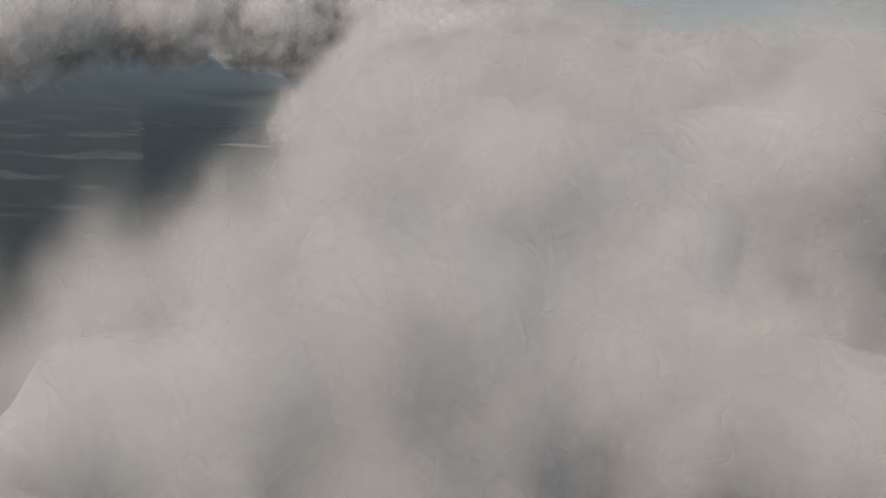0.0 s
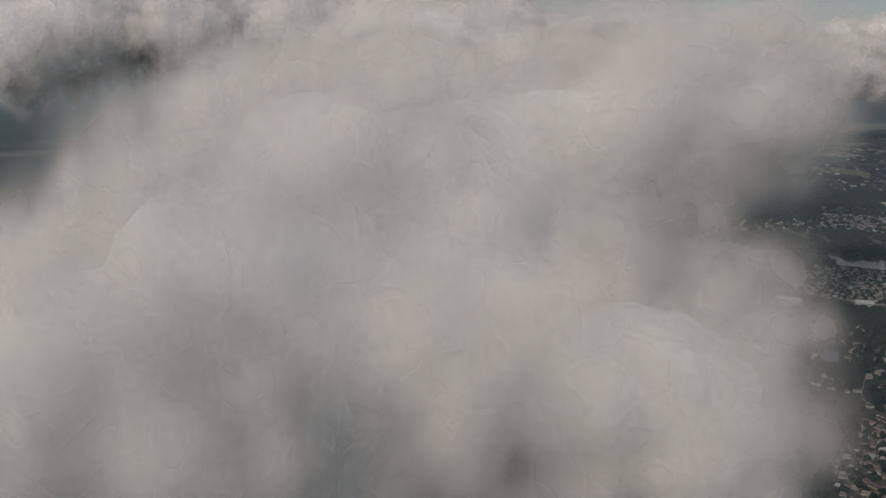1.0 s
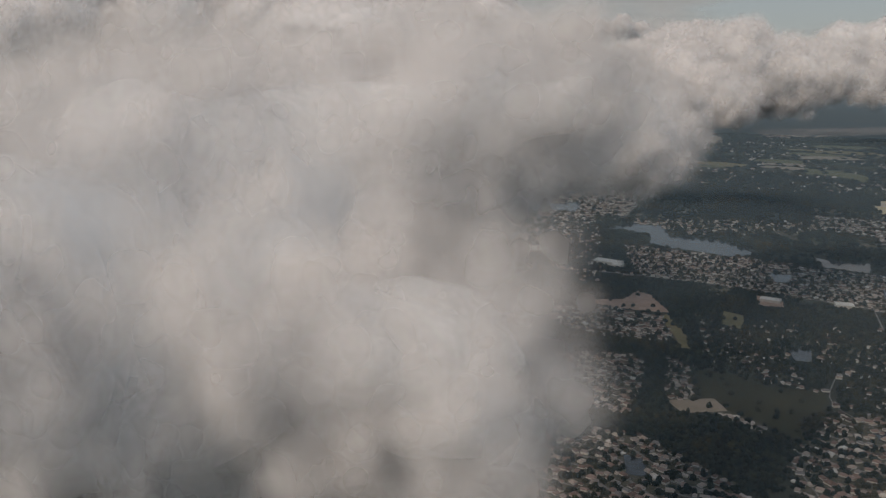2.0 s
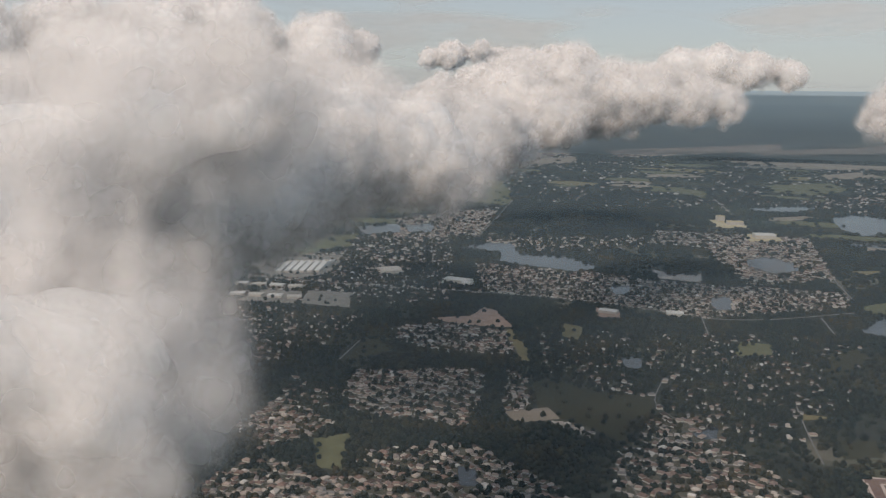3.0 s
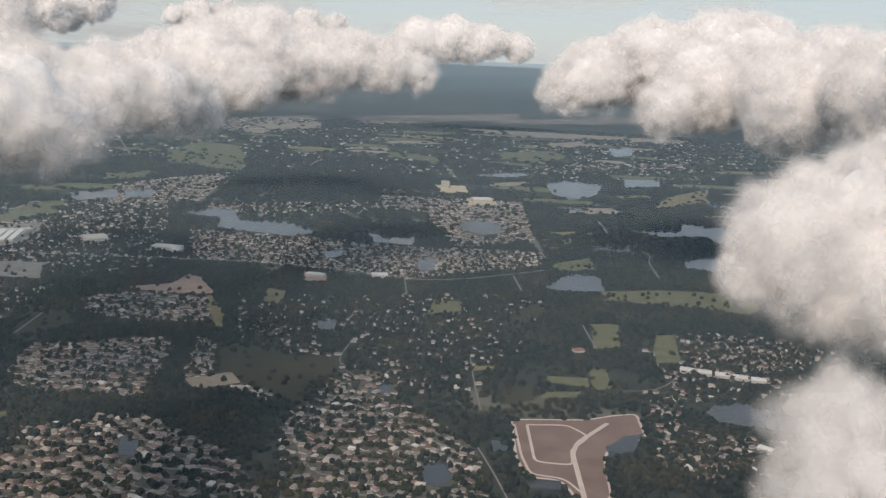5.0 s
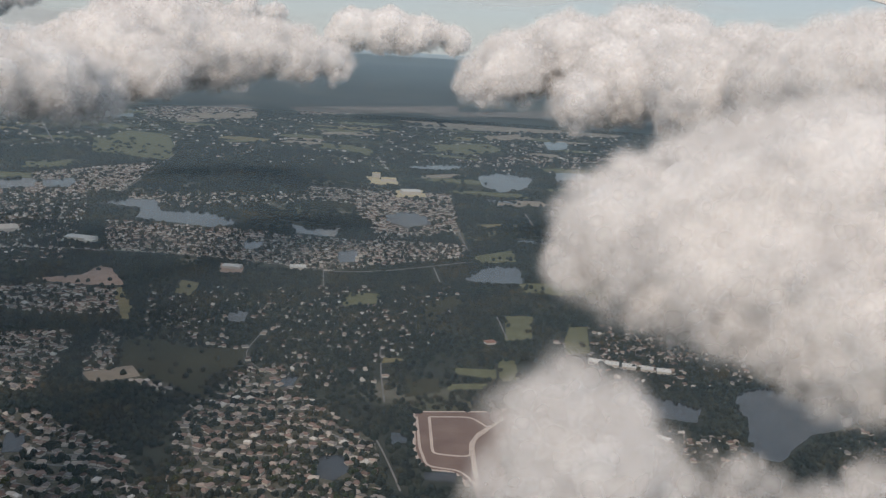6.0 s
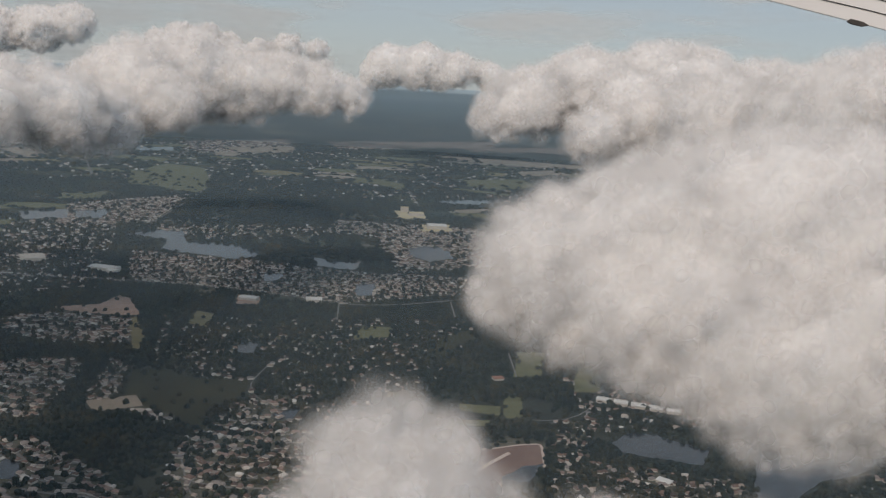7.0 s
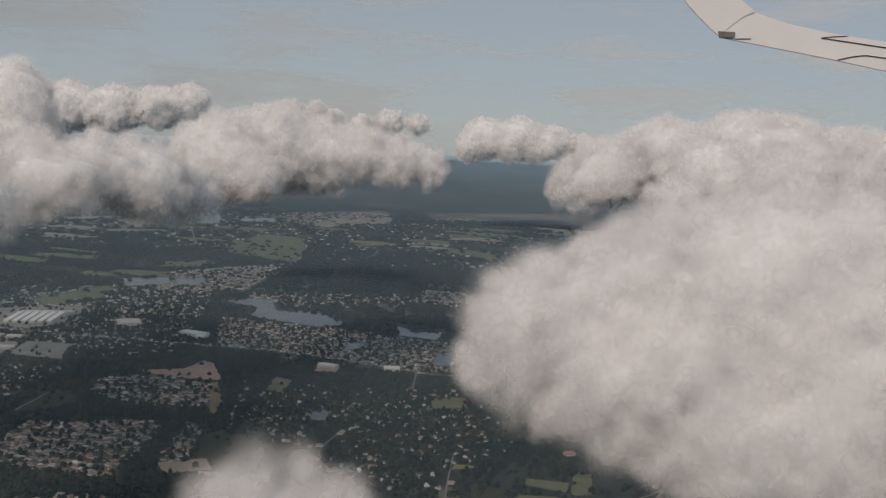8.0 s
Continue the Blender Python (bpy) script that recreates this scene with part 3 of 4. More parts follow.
for k in range(6):
    slab_building(-409 + 7.6 * k, 890 + 2.5 * k, 5.0, 60, 2.4, 0.05, WHITE_ROOF, "long white-roofed warehouse in a row of sheds", 3)
slab_building(-441, 884, 14, 12, 3, 0.2, WHITE_ROOF, "pale flat-roofed store beside the warehouses", 2)
slab_building(-214, 866, 27, 13, 3.2, -0.25, WHITE_ROOF, "bright white flat-roofed store beside a road", 3)
slab_building(-203, 856, 9, 10, 2.6, -0.25, WHITE_ROOF, "small white annexe of a store", 1)
slab_building(-296, 898, 22, 24, 3.0, 0.5, WALL, "grey flat-roofed hall among trees", 2)
slab_building(-3, 782, 14, 11, 2.8, 0.1, WHITE_ROOF, "white-roofed shed beside the main road", 2)
slab_building(-60, 777, 16, 9, 2.4, -0.2, WHITE_ROOF, "low pale school block on bare ground", 2)
slab_building(80, 1392, 12, 10, 7, 0.1, PLOTS["sand"], "cream sunlit plant tower on a sand yard", 1)
slab_building(98, 1352, 22, 14, 5, 0.1, PLOTS["sand"], "cream plant hall on a sand yard", 2)
slab_building(125, 1240, 26, 22, 5, 0.1, WHITE_ROOF, "pale plant hall on a sand yard", 2)
slab_building(142, 588, 7, 5.5, 1.6, 0.3, RED_ROOF, "house with a broad red-brown roof", 0)
for k in range(5):
    slab_building(208 + 10.5 * k, 553 - 4 * k, 8.8, 6.5, 2.0, -0.36 + 0.05 * (k % 3), WHITE_ROOF, "white-roofed row building in a shopping strip", 1)
slab_building(213, 432, 7.5, 5, 1.6, -0.7, WHITE_ROOF, "bright white-roofed house by a pond", 0)
for k in range(9):
    slab_building(-440 + 19 * k - 60 * (k // 5), 800 - 42 * (k // 5), 13, 9, 2.2, 0.15 * (k % 3), WHITE_ROOF if k % 2 else WALL, "low pale commercial block in an industrial park", 1)


# ---- woods ----
def icosphere(level):
    bm = bmesh.new()
    bmesh.ops.create_icosphere(bm, subdivisions=level, radius=1)
    v = np.array([p.co for p in bm.verts])
    f = np.array([[p.index for p in q.verts] for q in bm.faces])
    bm.free()
    keep = v[f].mean(1)[:, 2] > -0.45
    return v, f[keep]


def clumps(name, xyz, size, level, label, mat, seed, tall=1.0):
    """One uneven tree crown for each place, joined."""
    bv, bf = icosphere(level)
    r = np.random.RandomState(seed)
    n, m = len(xyz), len(bv)
    turn = r.uniform(0, 6.283, n)
    c, s = np.cos(turn)[:, None], np.sin(turn)[:, None]
    jag = 1 + r.uniform(-0.3, 0.3, (n, m))
    w, h = size * r.uniform(0.75, 1.3, n), tall * size * r.uniform(0.8, 1.5, n)
    x, y, z = (bv[None, :, k] * jag for k in range(3))
    vx = xyz[:, 0:1] + (x * c - y * s) * w[:, None]
    vy = xyz[:, 1:2] + (x * s + y * c) * w[:, None] * r.uniform(0.8, 1.2, (n, 1))
    vz = xyz[:, 2:3] + (z * 0.9 + 0.55) * h[:, None]
    verts = np.stack([vx, vy, vz], -1).reshape(-1, 3).astype(np.float32)
    faces = (bf[None] + (np.arange(n) * m)[:, None, None]).reshape(-1, 3).astype(np.int32)
    me = bpy.data.meshes.new(name)
    me.vertices.add(len(verts))
    me.vertices.foreach_set("co", verts.ravel())
    me.loops.add(faces.size)
    me.loops.foreach_set("vertex_index", faces.ravel())
    me.polygons.add(len(faces))
    me.polygons.foreach_set("loop_start", np.arange(0, faces.size, 3, dtype=np.int32))
    me.polygons.foreach_set("use_smooth", np.ones(len(faces), bool))
    me.update(calc_edges=True)
    me.materials.append(mat)
    return tagged(new(name, me), label, "woodland", kind="stuff")


def wood_spots(y0, y1, step, fill, yard, seed):
    r = np.random.RandomState(seed)
    ys, spots = np.arange(y0, y1, step), []
    for y in ys:
        w = 0.72 * y + 110
        xs = np.arange(-w, w, step)
        spots.append(np.stack([xs + r.uniform(-0.9, 0.9, len(xs)) * step, y + r.uniform(-0.9, 0.9, len(xs)) * step], -1))
    p = np.concatenate(spots)
    p = p[(p[:, 0] > X0 + 5) & (p[:, 0] < X0 + NX * CELL - 5)]
    cov, den = cover_at(p[:, 0], p[:, 1]), cover_at(p[:, 0], p[:, 1], HOUSING)
    patch = np.array([noise.noise((x / 45, y / 45, 3.3)) for x, y in p])
    glade = np.where(patch > 0.28, 0.35, 1.0)
    chance = np.select([cov == 1, cov == 2, cov == 3, cov == 4, cov == 5], [0.0, 0.035, 0.0, 0.0, 0.0], np.where(den > 0.05, yard * (1.3 - den * 0.6), fill * glade))
    p = p[r.rand(len(p)) < chance]
    return np.c_[p, [land(x, y) for x, y in p]]


clumps("woodland", wood_spots(300, 480, 2.7, 0.93, 0.85, 1), 1.5, 2, "dark green canopy of dense woodland and yard trees", CANOPY, 11)
clumps("woodland", wood_spots(480, 950, 3.2, 0.9, 0.72, 2), 1.75, 1, "dark green woodland canopy between the housing districts", CANOPY, 12)
clumps("woodland", wood_spots(950, 1700, 6.0, 0.85, 0.45, 3), 3.2, 1, "dark woodland canopy around the lakes", CANOPY, 13, 0.7)
clumps("woodland", wood_spots(1700, 2900, 13, 0.8, 0.4, 4), 6.5, 1, "hazy dark woodland far off", CANOPY, 14, 0.35)


def tree_model(seed):
    """A broad yard tree: a tapered trunk with limbs under an uneven crown of leaf clumps."""
    r = np.random.RandomState(seed)
    tree = blank("tree", Matrix())
    tagged(tree, "dark green broad-crowned yard tree among houses", "tree", group="yard trees")
    bm = bmesh.new()
    bmesh.ops.create_cone(bm, cap_ends=True, segments=7, radius1=0.2, radius2=0.09, depth=1.7, matrix=Matrix.Translation((0, 0, 0.6)))
    for k in range(4):
        m = Matrix.Rotation(k * 1.6 + r.uniform(-0.3, 0.3), 4, "Z") @ Matrix.Translation((0.35, 0, 1.5)) @ Matrix.Rotation(0.8, 4, "Y")
        bmesh.ops.create_cone(bm, cap_ends=True, segments=5, radius1=0.08, radius2=0.03, depth=1.0, matrix=m)
    me = bpy.data.meshes.new("trunk")
    bm.to_mesh(me)
    bm.free()
    me.materials.append(BARK)
    part("trunk", me, tree)
    bm = bmesh.new()
    for k in range(16):
        a, q, z = r.uniform(0, 6.28), 1.15 * math.sqrt(r.uniform(0, 1)), r.uniform(1.4, 2.9)
        c = Vector((q * math.cos(a), q * math.sin(a), z - 0.25 * q))
        new_v = bmesh.ops.create_icosphere(bm, subdivisions=2, radius=r.uniform(0.4, 0.7), matrix=Matrix.Translation(c))["verts"]
        for v in new_v:
            v.co += noise.noise_vector(v.co * 2.7) * 0.22
    me = bpy.data.meshes.new("crown")
    bm.to_mesh(me)
    bm.free()
    me.materials.append(YARD)
    part("crown", me, tree)
    return tree


MODELS = [tree_model(k) for k in (3, 4, 5)]
spots = [(x + rng.uniform(-3.2, 3.2), y + rng.uniform(-3.2, 3.2)) for x, y, *_ in kept[:290]]
spots = [p for p in spots if cover_at(*p) == 0][:110]
for n, (x, y) in enumerate(spots):
    m = Matrix.Translation((x, y, 0.05)) @ Matrix.Rotation(n * 1.3, 4, "Z")
    if n < 3:
        MODELS[n].matrix_world = m
    else:
        copy_thing(MODELS[n % 3], m)


# ---- vapour ----
def value_noise(ax, size, seed):
    """Smooth noise on the grid of three axes, by spreading a lattice of random values along one axis after the other."""
    t = np.random.RandomState(seed).rand(48, 48, 48).astype(np.float32)
    for k, a in enumerate(ax):
        q = a / size
        i = np.floor(q).astype(int)
        f = (q - i).astype(np.float32)
        f = f * f * (3 - 2 * f)
        f = f.reshape([-1 if j == k else 1 for j in range(3)])
        t = np.take(t, i % 48, axis=k) * (1 - f) + np.take(t, (i + 1) % 48, axis=k) * f
    return t


def nets(F, origin, h):
    """The surface F = 0 of a grid of values as quads, one vertex a cell."""
    n = np.array(F.shape)
    inn = F < 0
    total, hits = np.zeros((*(n - 1), 3), np.float32), np.zeros(n - 1, np.float32)
    cuts = []
    for a in range(3):
        lo = tuple(slice(0, -1) if k == a else slice(None) for k in range(3))
        hi = tuple(slice(1, None) if k == a else slice(None) for k in range(3))
        cut = inn[lo] != inn[hi]
        den = np.where(cut, F[lo] - F[hi], 1)
        t = np.where(cut, F[lo] / den, 0)
        at = np.stack(np.meshgrid(*[np.arange(s) for s in cut.shape], indexing="ij"), -1).astype(np.float32)
        at[..., a] += t
        at *= cut[..., None]
        b, c = [k for k in range(3) if k != a]
        for ob in (0, 1):
            for oc in (0, 1):
                sl = [slice(None)] * 3
                sl[b] = slice(ob, ob + n[b] - 1)
                sl[c] = slice(oc, oc + n[c] - 1)
                total += at[tuple(sl)]
                hits += cut[tuple(sl)]
        cuts.append(cut)
    use = hits > 0
    ids = np.full(use.shape, -1, np.int64)
    ids[use] = np.arange(use.sum())
    verts = total[use] / hits[use][:, None] * h + origin
    quads = []
    for a in range(3):
        b, c = [(1, 2), (2, 0), (0, 1)][a]
        e = np.argwhere(cuts[a])
        e = e[(e[:, b] > 0) & (e[:, c] > 0) & (e[:, b] < n[b] - 1) & (e[:, c] < n[c] - 1)]
        ub, uc = np.eye(3, dtype=int)[b], np.eye(3, dtype=int)[c]
        q = np.stack([ids[tuple((e - o).T)] for o in (0 * ub, ub, ub + uc, uc)], -1)
        flip = ~inn[tuple(e.T)]
        q[flip] = q[flip][:, ::-1]
        quads.append(q)
    return verts, np.concatenate(quads)


def quad_mesh(name, v, f, mat):
    me = bpy.data.meshes.new(name)
    v, f = v.astype(np.float32), f.astype(np.int32)
    me.vertices.add(len(v))
    me.vertices.foreach_set("co", v.ravel())
    me.loops.add(f.size)
    me.loops.foreach_set("vertex_index", f.ravel())
    me.polygons.add(len(f))
    me.polygons.foreach_set("loop_start", np.arange(0, f.size, 4, dtype=np.int32))
    me.polygons.foreach_set("use_smooth", np.ones(len(f), bool))
    me.update(calc_edges=True)
    me.materials.append(mat)
    return me


def wisps(name, at, up, size, mat, r):
    """Thousands of small soft wisps of droplets, with normals bent sunwards to brighten them."""
    n = len(at)
    lean = np.array((0.0, -1.0, 0.15)) + r.normal(0, 0.22, (n, 3))      # all face roughly -y, towards the flight path
    u = np.cross(lean, r.normal(size=(n, 3)))
    u /= np.linalg.norm(u, axis=1)[:, None]
    w = np.cross(lean, u)
    w /= np.linalg.norm(w, axis=1)[:, None]
    s = size * r.uniform(0.6, 1.45, (n, 1))
    v = np.stack([at + s * (a * u + b * w) for a, b in ((-1, -1), (1, -1), (1, 1), (-1, 1))], 1).reshape(-1, 3)
    me = quad_mesh(name, v, np.arange(4 * n).reshape(-1, 4), mat)
    me.uv_layers.new(name="wisp").data.foreach_set("uv", np.tile(np.array((0, 0, 1, 0, 1, 1, 0, 1), np.float32), n))
    me.attributes.new("veil", "FLOAT", "POINT").data.foreach_set("value", np.repeat(r.uniform(0.24, 0.48, n), 4).astype(np.float32))
    shine = 0.28 * up + 0.72 * np.array(to_sun)      # normals turned mostly to the sun, so undersides look lit
    shine /= np.linalg.norm(shine, axis=1)[:, None]
    me.normals_split_custom_set_from_vertices(np.repeat(shine, 4, axis=0).tolist())
    return me


def cloud(puffs, cell, soft, lump, mats, label, rough=(0.55, 0.3, 0.12), seed=1, heart=0.85, size=1.2, dense=1.0, merge=0.3, slim=0.0):
    """A cumulus of puffs (x, y, z, radius): a dense core wrapped in a ragged, thinning fringe of wisps."""
    P = np.array(puffs, float)
    pad = 3 * cell + soft * 2.0 + lump
    lo, hi = (P[:, :3] - P[:, 3:]).min(0) - pad, (P[:, :3] + P[:, 3:]).max(0) + pad
    ax = [np.arange(lo[k], hi[k], cell) for k in range(3)]
    gx, gy, gz = np.ix_(*[a.astype(np.float32) for a in ax])
    k = merge * P[:, 3].mean()
    near = np.full([len(a) for a in ax], 1e-12, np.float32)
    for x, y, z, r in P:
        near += np.exp(np.clip((r - np.sqrt((gx - x) ** 2 + (gy - y) ** 2 + ((gz - z) * 1.05) ** 2)) / k, -40, 40))
    D = slim - k * np.log(near)
    for scale, amp, s in ((lump * 1.6, rough[0], 1), (lump * 0.75, rough[1], 2), (lump * 0.36, rough[2], 3)):
        if scale > cell * 1.2:
            D = D - amp * lump * (np.abs(2 * value_noise(ax, scale, seed * 10 + s) - 1) - 0.3)
    wisp = value_noise(ax, soft * 2.4 + cell, seed * 10 + 5) - 0.5
    fine = value_noise(ax, soft * 0.9 + cell, seed * 10 + 6) - 0.5
    centre = P[:, :3].mean(0)
    thing = blank("cumulus_cloud", Matrix.Translation(centre))
    tagged(thing, label, "cloud")
    v, f = nets(D + heart * soft, lo - centre, cell)
    part("core", quad_mesh("core", v, f, mats[0]), thing)
    q = D / soft - 1.1 * wisp - 0.5 * fine
    chance = np.where(q < -heart - 0.1, 0.0, np.clip((1.1 - q) / 1.5, 0, 1) ** 1.5)
    r = np.random.RandomState(seed)
    s = size * soft
    want = dense * 4.6 * size * cell ** 3 / s ** 3
    spots = np.argwhere(r.rand(*chance.shape) < chance * min(want, 1.0))
    spots = np.repeat(spots, max(1, round(want)), axis=0)
    up = np.stack([g[tuple(spots.T)] for g in np.gradient(D)], -1)
    up = up / (np.linalg.norm(up, axis=1)[:, None] + 1e-6)
    at = lo - centre + (spots + r.uniform(-0.5, 0.5, spots.shape)) * cell
    part("vapour", wisps("vapour", at, up, s, mats[1], r), thing, "soft translucent fringe of cloud droplets")["kind"] = "stuff"
    return thing


cloud([(-116, 70, 187, 10), (-121, 56, 181, 9), (-123, 48, 176, 9), (-118, 64, 176, 14), (-107, 77, 186, 11), (-89, 89, 191, 9), (-98, 83, 189, 9), (-81, 99, 193, 5), (-110, 71, 166, 17), (-92, 70, 169, 10), (-86, 72, 170, 7), (-84, 75, 172, 4), (-86, 71, 163, 9), (-103, 79, 178, 13), (-123, 59, 163, 15), (-128, 48, 170, 11), (-133, 42, 174, 9), (-83, 93, 189, 6), (-78, 100, 194, 4), (-80, 75, 171, 3), (-77, 76, 167, 2.5), (-122, 108, 183, 15), (-135, 125, 183, 15)],
      1.25, 4.0, 7.0, CLOUD_NEAR, "huge soft grey-white cumulus cloud close by", rough=(0.4, 0.2, 0.1), seed=1, slim=1.8, heart=0.68)
cloud([(-137, 287, 179, 18), (-151, 273, 171, 22), (-164, 253, 184, 24), (-163, 211, 183, 26), (-115, 300, 173, 16), (-102, 311, 168, 10), (-160, 218, 163, 17), (-150, 250, 162, 14), (-165, 198, 170, 21), (-150, 165, 176, 18), (-110, 120, 153, 8), (-117, 114, 153, 11)],
      2.0, 4.6, 9.0, CLOUD_NEAR, "long soft cream-grey cumulus bank with a ragged base", rough=(0.45, 0.25, 0.12), seed=2, slim=-3.0, heart=0.55, dense=0.9)
cloud([(-190, 385, 158, 19), (-163, 396, 164, 18), (-133, 405, 172, 14), (-205, 380, 178, 22), (-232, 368, 162, 21), (-168, 398, 182, 16), (-112, 410, 178, 9), (-262, 355, 166, 20)],
      2.4, 5.0, 10.0, CLOUD_MID, "soft cream cumulus flank with a level greyish base", rough=(0.5, 0.2, 0.06), seed=13, heart=0.6)
cloud([(-271, 480, 212, 29), (-306, 453, 212, 27), (-260, 606, 216, 24), (-248, 600, 177, 28), (-334, 671, 188, 36), (-400, 560, 216, 25), (-372, 330, 212, 20), (-335, 350, 213, 19), (-300, 380, 213, 18), (-262, 400, 218, 14), (-380, 300, 203, 20)],
      3.0, 5.0, 11.0, CLOUD_MID, "cream-white cumulus tower behind a cloud bank", rough=(0.55, 0.2, 0.06), seed=3, slim=-2.0, heart=0.65)
cloud([(-141, 553, 168, 22), (-164, 530, 174, 17), (-179, 485, 168, 19), (-133, 681, 181, 32), (-97, 711, 193, 31), (-63, 720, 186, 23), (-32, 726, 191, 19), (-1, 730, 187, 15), (26, 733, 183, 10), (-127, 596, 162, 19), (-100, 654, 173, 17)],
      2.1, 5.2, 10.0, CLOUD_MID, "billowing cream-white cumulus ridge tapering to a tip", rough=(0.55, 0.2, 0.06), seed=4, slim=-2.0)
cloud([(-180, 1055, 207, 32), (-137, 1047, 199, 30), (-226, 1050, 190, 30), (-75, 999, 189, 22), (-272, 1026, 178, 26)],
      3.0, 5.0, 11.0, CLOUD_MID, "rounded cream cumulus behind a cloud ridge", rough=(0.55, 0.2, 0.06), seed=5)
cloud([(37, 2120, 239, 45), (117, 2126, 250, 40), (197, 2130, 239, 35), (271, 2134, 226, 32), (-1, 2115, 214, 29), (92, 2121, 219, 32), (158, 2126, 223, 32)],
      5.0, 7.0, 15.0, CLOUD_FAR, "pale distant cumulus low over the horizon", rough=(0.55, 0.2, 0.06), seed=6)
cloud([(171, 733, 191, 24), (220, 757, 201, 34), (286, 803, 212, 34), (251, 707, 183, 35), (339, 816, 205, 38), (340, 684, 200, 31), (291, 629, 180, 37), (318, 561, 190, 31), (149, 725, 179, 11), (212, 673, 167, 18), (336, 522, 194, 35), (135, 721, 172, 6), (377, 505, 194, 43)],
      2.4, 5.6, 11.0, CLOUD_MID, "broad cream-white cumulus with rounded heads", rough=(0.55, 0.2, 0.06), seed=7)
cloud([(92, 169, 169, 6), (99, 167, 167, 10), (114, 163, 173, 13), (127, 159, 177, 13), (140, 155, 177, 16), (110, 161, 160, 12), (124, 157, 159, 17), (84, 169, 157, 4), (145, 148, 156, 18), (155, 150, 170, 22), (100, 163, 155, 8), (132, 147, 151, 14), (93, 169, 162, 7), (173, 146, 168, 25)],
      1.3, 2.9, 6.5, CLOUD_NEAR, "large soft lilac-grey cumulus close by", rough=(0.45, 0.25, 0.12), seed=8, slim=1.4, heart=1.0)
cloud([(64, 87, 161, 3), (61, 85, 157, 3.6), (69, 90, 158, 4.6), (67, 83, 155, 6.2), (79, 93, 148, 5), (58, 80, 154, 3.5), (92, 101, 143, 3.6), (104, 102, 139, 4), (115, 108, 141, 2.6)],
      0.75, 2.4, 2.6, CLOUD_NEAR, "thin ragged lilac-grey cloud puff above the houses", seed=9, slim=0.7, heart=1.2)
cloud([(-1765, 3323, 312, 97), (-1591, 3332, 290, 91), (-1418, 3343, 289, 86), (-1247, 3356, 310, 78), (-1120, 3367, 339, 60), (-1767, 3212, 211, 84), (-1959, 3205, 263, 126)],
      12.0, 12.0, 30.0, CLOUD_FAR, "far pale cumulus row over the horizon", rough=(0.55, 0.2, 0.06), seed=10)
cloud([(-953, 4226, 343, 64), (-1058, 4206, 325, 43), (-835, 4247, 350, 37)],
      9.0, 11.0, 24.0, CLOUD_FAR, "small far cumulus in blue-grey haze", rough=(0.55, 0.2, 0.06), seed=11)
cloud([(-428, 3913, 317, 54), (-551, 3903, 300, 45), (-304, 3920, 315, 40), (-675, 3897, 317, 45), (-731, 3796, 351, 34)],
      9.0, 11.0, 24.0, CLOUD_FAR, "faint far cumulus heads over the horizon", rough=(0.55, 0.2, 0.06), seed=12)



# ---- haze over the land, painted on a thin sheet ----
def build_haze():
    m = bpy.data.materials.new("painted_haze")
    m.use_nodes = True
    n, l = m.node_tree.nodes, m.node_tree.links
    n.remove(n["Principled BSDF"])
    d, tr, mx = n.new("ShaderNodeBsdfDiffuse"), n.new("ShaderNodeBsdfTransparent"), n.new("ShaderNodeMixShader")
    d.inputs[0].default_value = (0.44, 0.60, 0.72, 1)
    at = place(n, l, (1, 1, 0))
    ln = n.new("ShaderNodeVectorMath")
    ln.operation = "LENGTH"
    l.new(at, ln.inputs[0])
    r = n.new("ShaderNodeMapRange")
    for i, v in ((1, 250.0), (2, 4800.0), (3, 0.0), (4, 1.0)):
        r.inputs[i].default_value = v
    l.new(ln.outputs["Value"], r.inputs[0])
    # Opacity rises with distance from the origin, standing in for hazy air.
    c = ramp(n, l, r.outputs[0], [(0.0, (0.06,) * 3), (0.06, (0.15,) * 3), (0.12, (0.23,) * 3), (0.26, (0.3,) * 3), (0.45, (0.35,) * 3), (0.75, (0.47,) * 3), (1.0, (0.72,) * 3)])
    tl, both = n.new("ShaderNodeBsdfTranslucent"), n.new("ShaderNodeMixShader")
    tl.inputs[0].default_value = d.inputs[0].default_value
    l.new(d.outputs[0], both.inputs[1])
    l.new(tl.outputs[0], both.inputs[2])
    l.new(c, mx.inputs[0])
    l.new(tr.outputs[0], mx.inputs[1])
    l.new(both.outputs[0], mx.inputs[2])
    l.new(mx.outputs[0], n["Material Output"].inputs["Surface"])
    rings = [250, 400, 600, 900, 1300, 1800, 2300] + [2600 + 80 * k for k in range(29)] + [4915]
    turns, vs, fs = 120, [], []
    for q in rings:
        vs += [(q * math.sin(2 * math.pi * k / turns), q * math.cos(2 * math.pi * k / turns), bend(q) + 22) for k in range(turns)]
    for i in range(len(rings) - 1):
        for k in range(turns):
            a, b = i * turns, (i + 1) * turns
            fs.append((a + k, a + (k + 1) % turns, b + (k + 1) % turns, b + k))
    tagged(new("haze_sheet", mesh_of("haze_sheet", vs, fs, m, True)), "thin blue-grey sheet painted as distance haze over the lowland", "haze", kind="stuff")


build_haze()


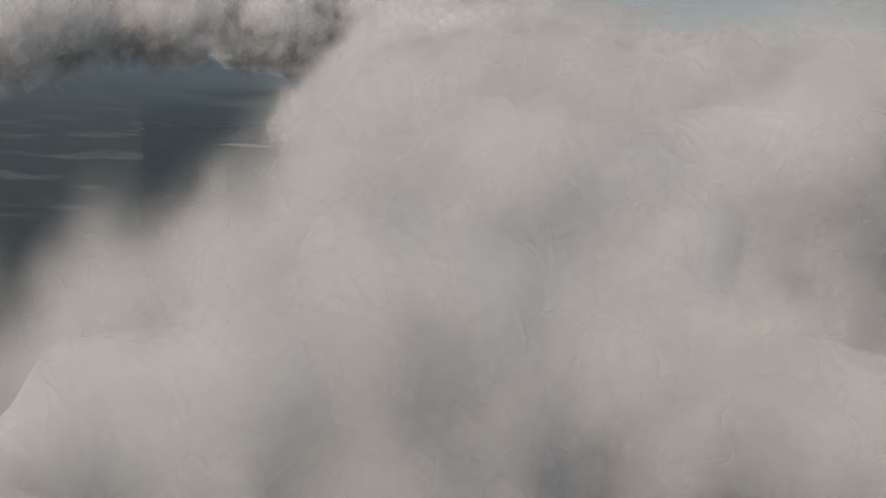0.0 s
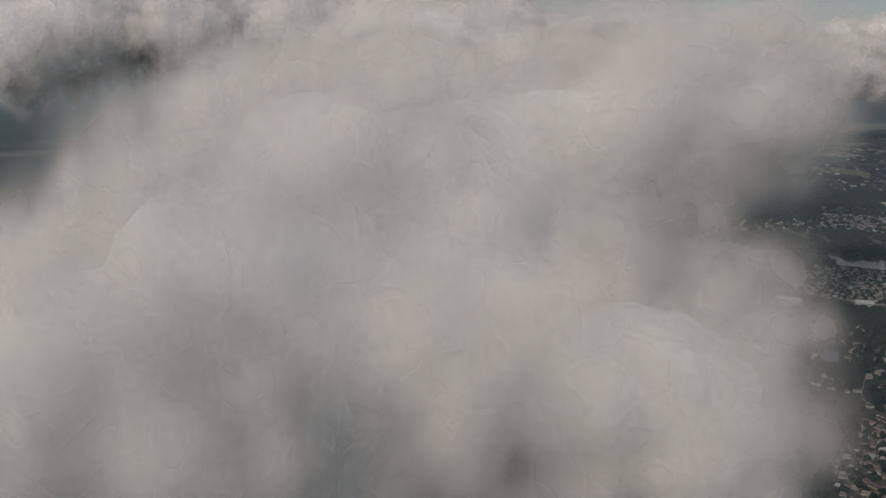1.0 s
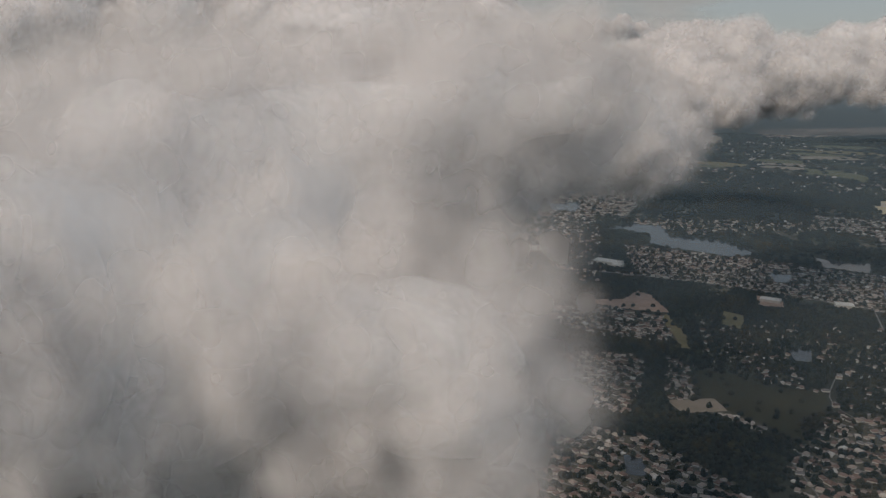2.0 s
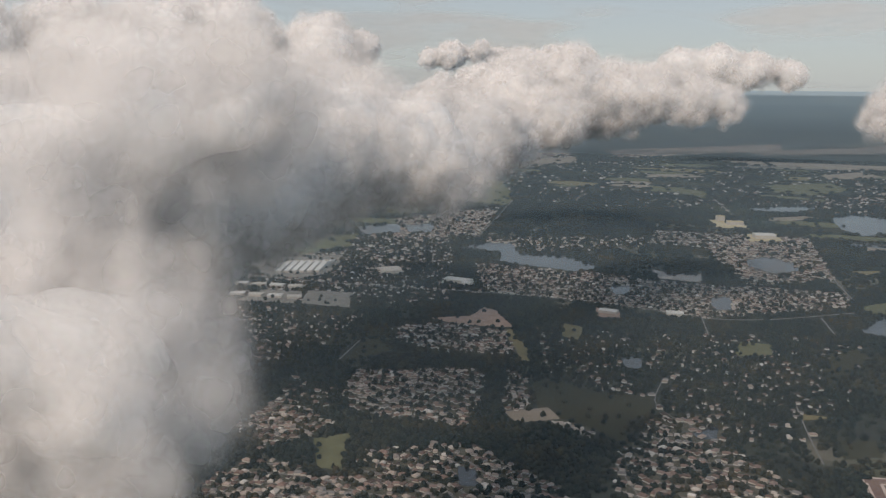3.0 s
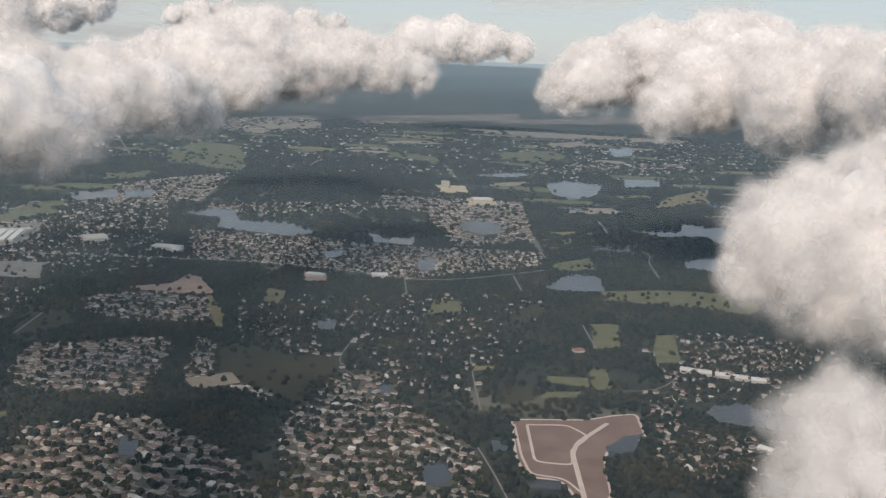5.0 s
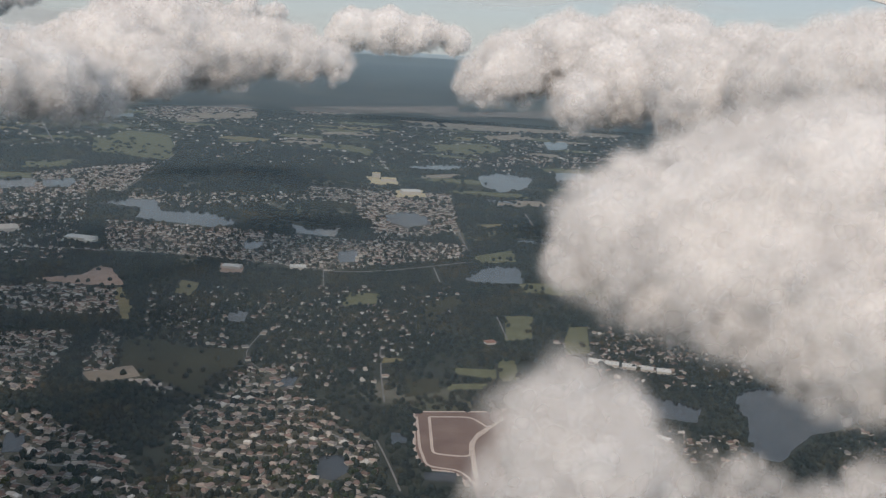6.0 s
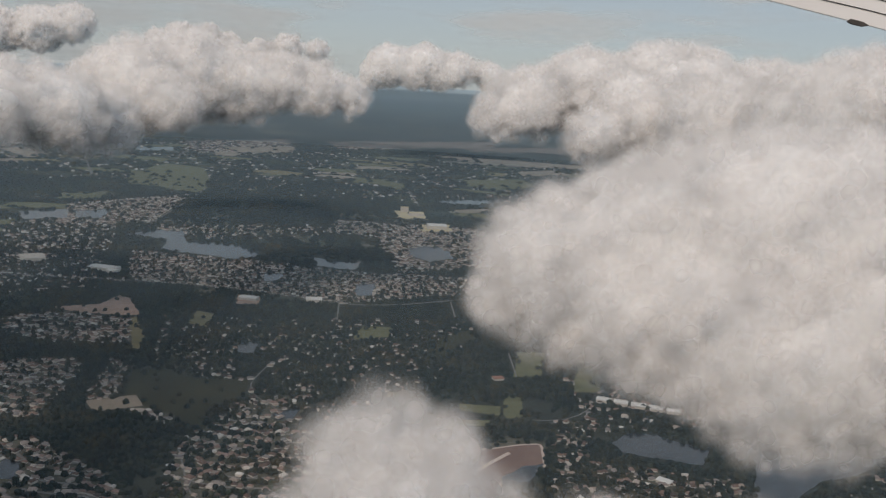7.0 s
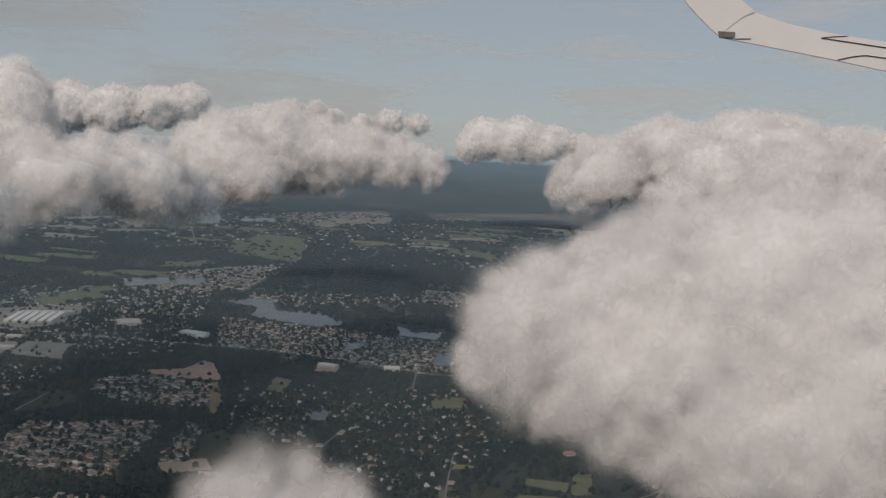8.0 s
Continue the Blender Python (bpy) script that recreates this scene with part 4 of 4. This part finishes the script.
# ---- high thin cloud ----
def build_cirrus():
    m = bpy.data.materials.new("ice_cloud")
    m.use_nodes = True
    n, l = m.node_tree.nodes, m.node_tree.links
    n.remove(n["Principled BSDF"])
    d, tl, tr = n.new("ShaderNodeBsdfDiffuse"), n.new("ShaderNodeBsdfTranslucent"), n.new("ShaderNodeBsdfTransparent")
    d.inputs[0].default_value = tl.inputs[0].default_value = (0.95, 0.93, 0.9, 1)
    body, out = n.new("ShaderNodeMixShader"), n.new("ShaderNodeMixShader")
    body.inputs[0].default_value = 0.15
    l.new(d.outputs[0], body.inputs[1])
    l.new(tl.outputs[0], body.inputs[2])
    wide = noise_of(n, l, place(n, l, (1, 1, 5.5)), 900, 3, 0.45)
    r = n.new("ShaderNodeMapRange")
    r.interpolation_type = "SMOOTHSTEP"
    for i, v in ((1, 0.42), (2, 0.68), (3, 0.02), (4, 0.7)):
        r.inputs[i].default_value = v
    l.new(wide, r.inputs[0])
    l.new(r.outputs[0], out.inputs[0])
    l.new(tr.outputs[0], out.inputs[1])
    l.new(body.outputs[0], out.inputs[2])
    l.new(out.outputs[0], n["Material Output"].inputs["Surface"])
    turns, steps, vs = 96, 14, []
    for j in range(steps + 1):
        q = 4600 + 320 * j / steps
        z = 205 + 1450 * (1 - j / steps) ** 1.2
        vs += [(q * math.sin(2 * math.pi * k / turns), q * math.cos(2 * math.pi * k / turns), z) for k in range(turns)]
    fs = [(j * turns + k, j * turns + (k + 1) % turns, (j + 1) * turns + (k + 1) % turns, (j + 1) * turns + k) for j in range(steps) for k in range(turns)]
    tagged(new("high_cloud", mesh_of("high_cloud", vs, fs, m, True)), "thin streaked cream-grey cloud veil high over the horizon", "cloud", kind="stuff")


build_cirrus()


# ---- the airliner's wing ----
def build_wing():
    paint = earth("wing_paint", (0.74, 0.715, 0.69), (0.8, 0.775, 0.75), 160, 140, 0.02)
    seam = earth("wing_seam_shadow_gap", (0.05, 0.045, 0.04), (0.09, 0.08, 0.075), 20, 4, 0.1)
    glass = earth("wing_tip_light_glass", (0.1, 0.1, 0.095), (0.2, 0.2, 0.19), 10, 3, 0.1)
    wing = blank("aircraft_wing", pose(549, 2080, 494, 83.9, -3.35, 4.0))
    tagged(wing, "cream-white airliner wing with an upswept tip and dark panel seams", "aircraft wing")

    def plate(name, outline, thick, mat, lift=0.0, lean=0.0, label=""):
        bm = bmesh.new()
        face = bm.faces.new([bm.verts.new((x, y, lift + lean * y)) for x, y in outline])
        geo = bmesh.ops.extrude_face_region(bm, geom=[face])
        bmesh.ops.translate(bm, verts=[g for g in geo["geom"] if isinstance(g, bmesh.types.BMVert)], vec=(0, 0, -thick))
        bmesh.ops.recalc_face_normals(bm, faces=bm.faces)
        bmesh.ops.bevel(bm, geom=[e for e in bm.edges if len(e.link_faces) == 2 and e.calc_face_angle(0) > 1], offset=thick * 0.2, segments=2, affect="EDGES")
        me = bpy.data.meshes.new(name)
        bm.to_mesh(me)
        bm.free()
        me.materials.append(mat)
        part(name, me, wing, label)

    plate("panel", [(0, -2.5), (120, -30), (247, -60), (565, -142), (1047, -272), (1047, -140), (565, -51), (247, 10), (158, 34), (89, 63), (60, 50), (20, 20)], 5, paint, 0, -0.5)
    plate("winglet", [(-0.5, -2), (-18, 18), (-35, 40), (-60, 76), (-80, 120), (-72, 216), (19, 228), (40, 150), (58, 100), (88.5, 63), (60, 50.5), (20, 20.5)], 5, paint, 1.5, -0.45)
    plate("tip_light", [(-4, 12.5), (34, 10), (30, -4), (-4, -5)], 4, glass, 6, -0.5, "dark glass tip light")

    plate("flap_fairing", [(500, -131), (512, -124), (540, -131), (552, -140), (534, -143), (512, -138)], 5, seam, 6, -0.5, "dark flap track fairing")

    def groove(pts, width):
        for a, b in zip(pts, pts[1:]):
            d = (Vector(b) - Vector(a)).normalized()
            s = Vector((-d.y, d.x)) * width / 2
            plate("seam", [tuple(Vector(a) - s), tuple(Vector(b) - s), tuple(Vector(b) + s), tuple(Vector(a) + s)], 2, seam, 3.0, -0.5)

    groove([(225, -4), (372, -30), (560, -66), (1040, -180)], 2.2)
    groove([(225, -4), (254, -0.5), (286, 1.0)], 1.6)
    groove([(250, -59), (286, -51), (314, -48), (372, -57), (560, -101), (1040, -228)], 2.0)
    groove([(32, -6.5), (67, -6)], 1.6)


build_wing()
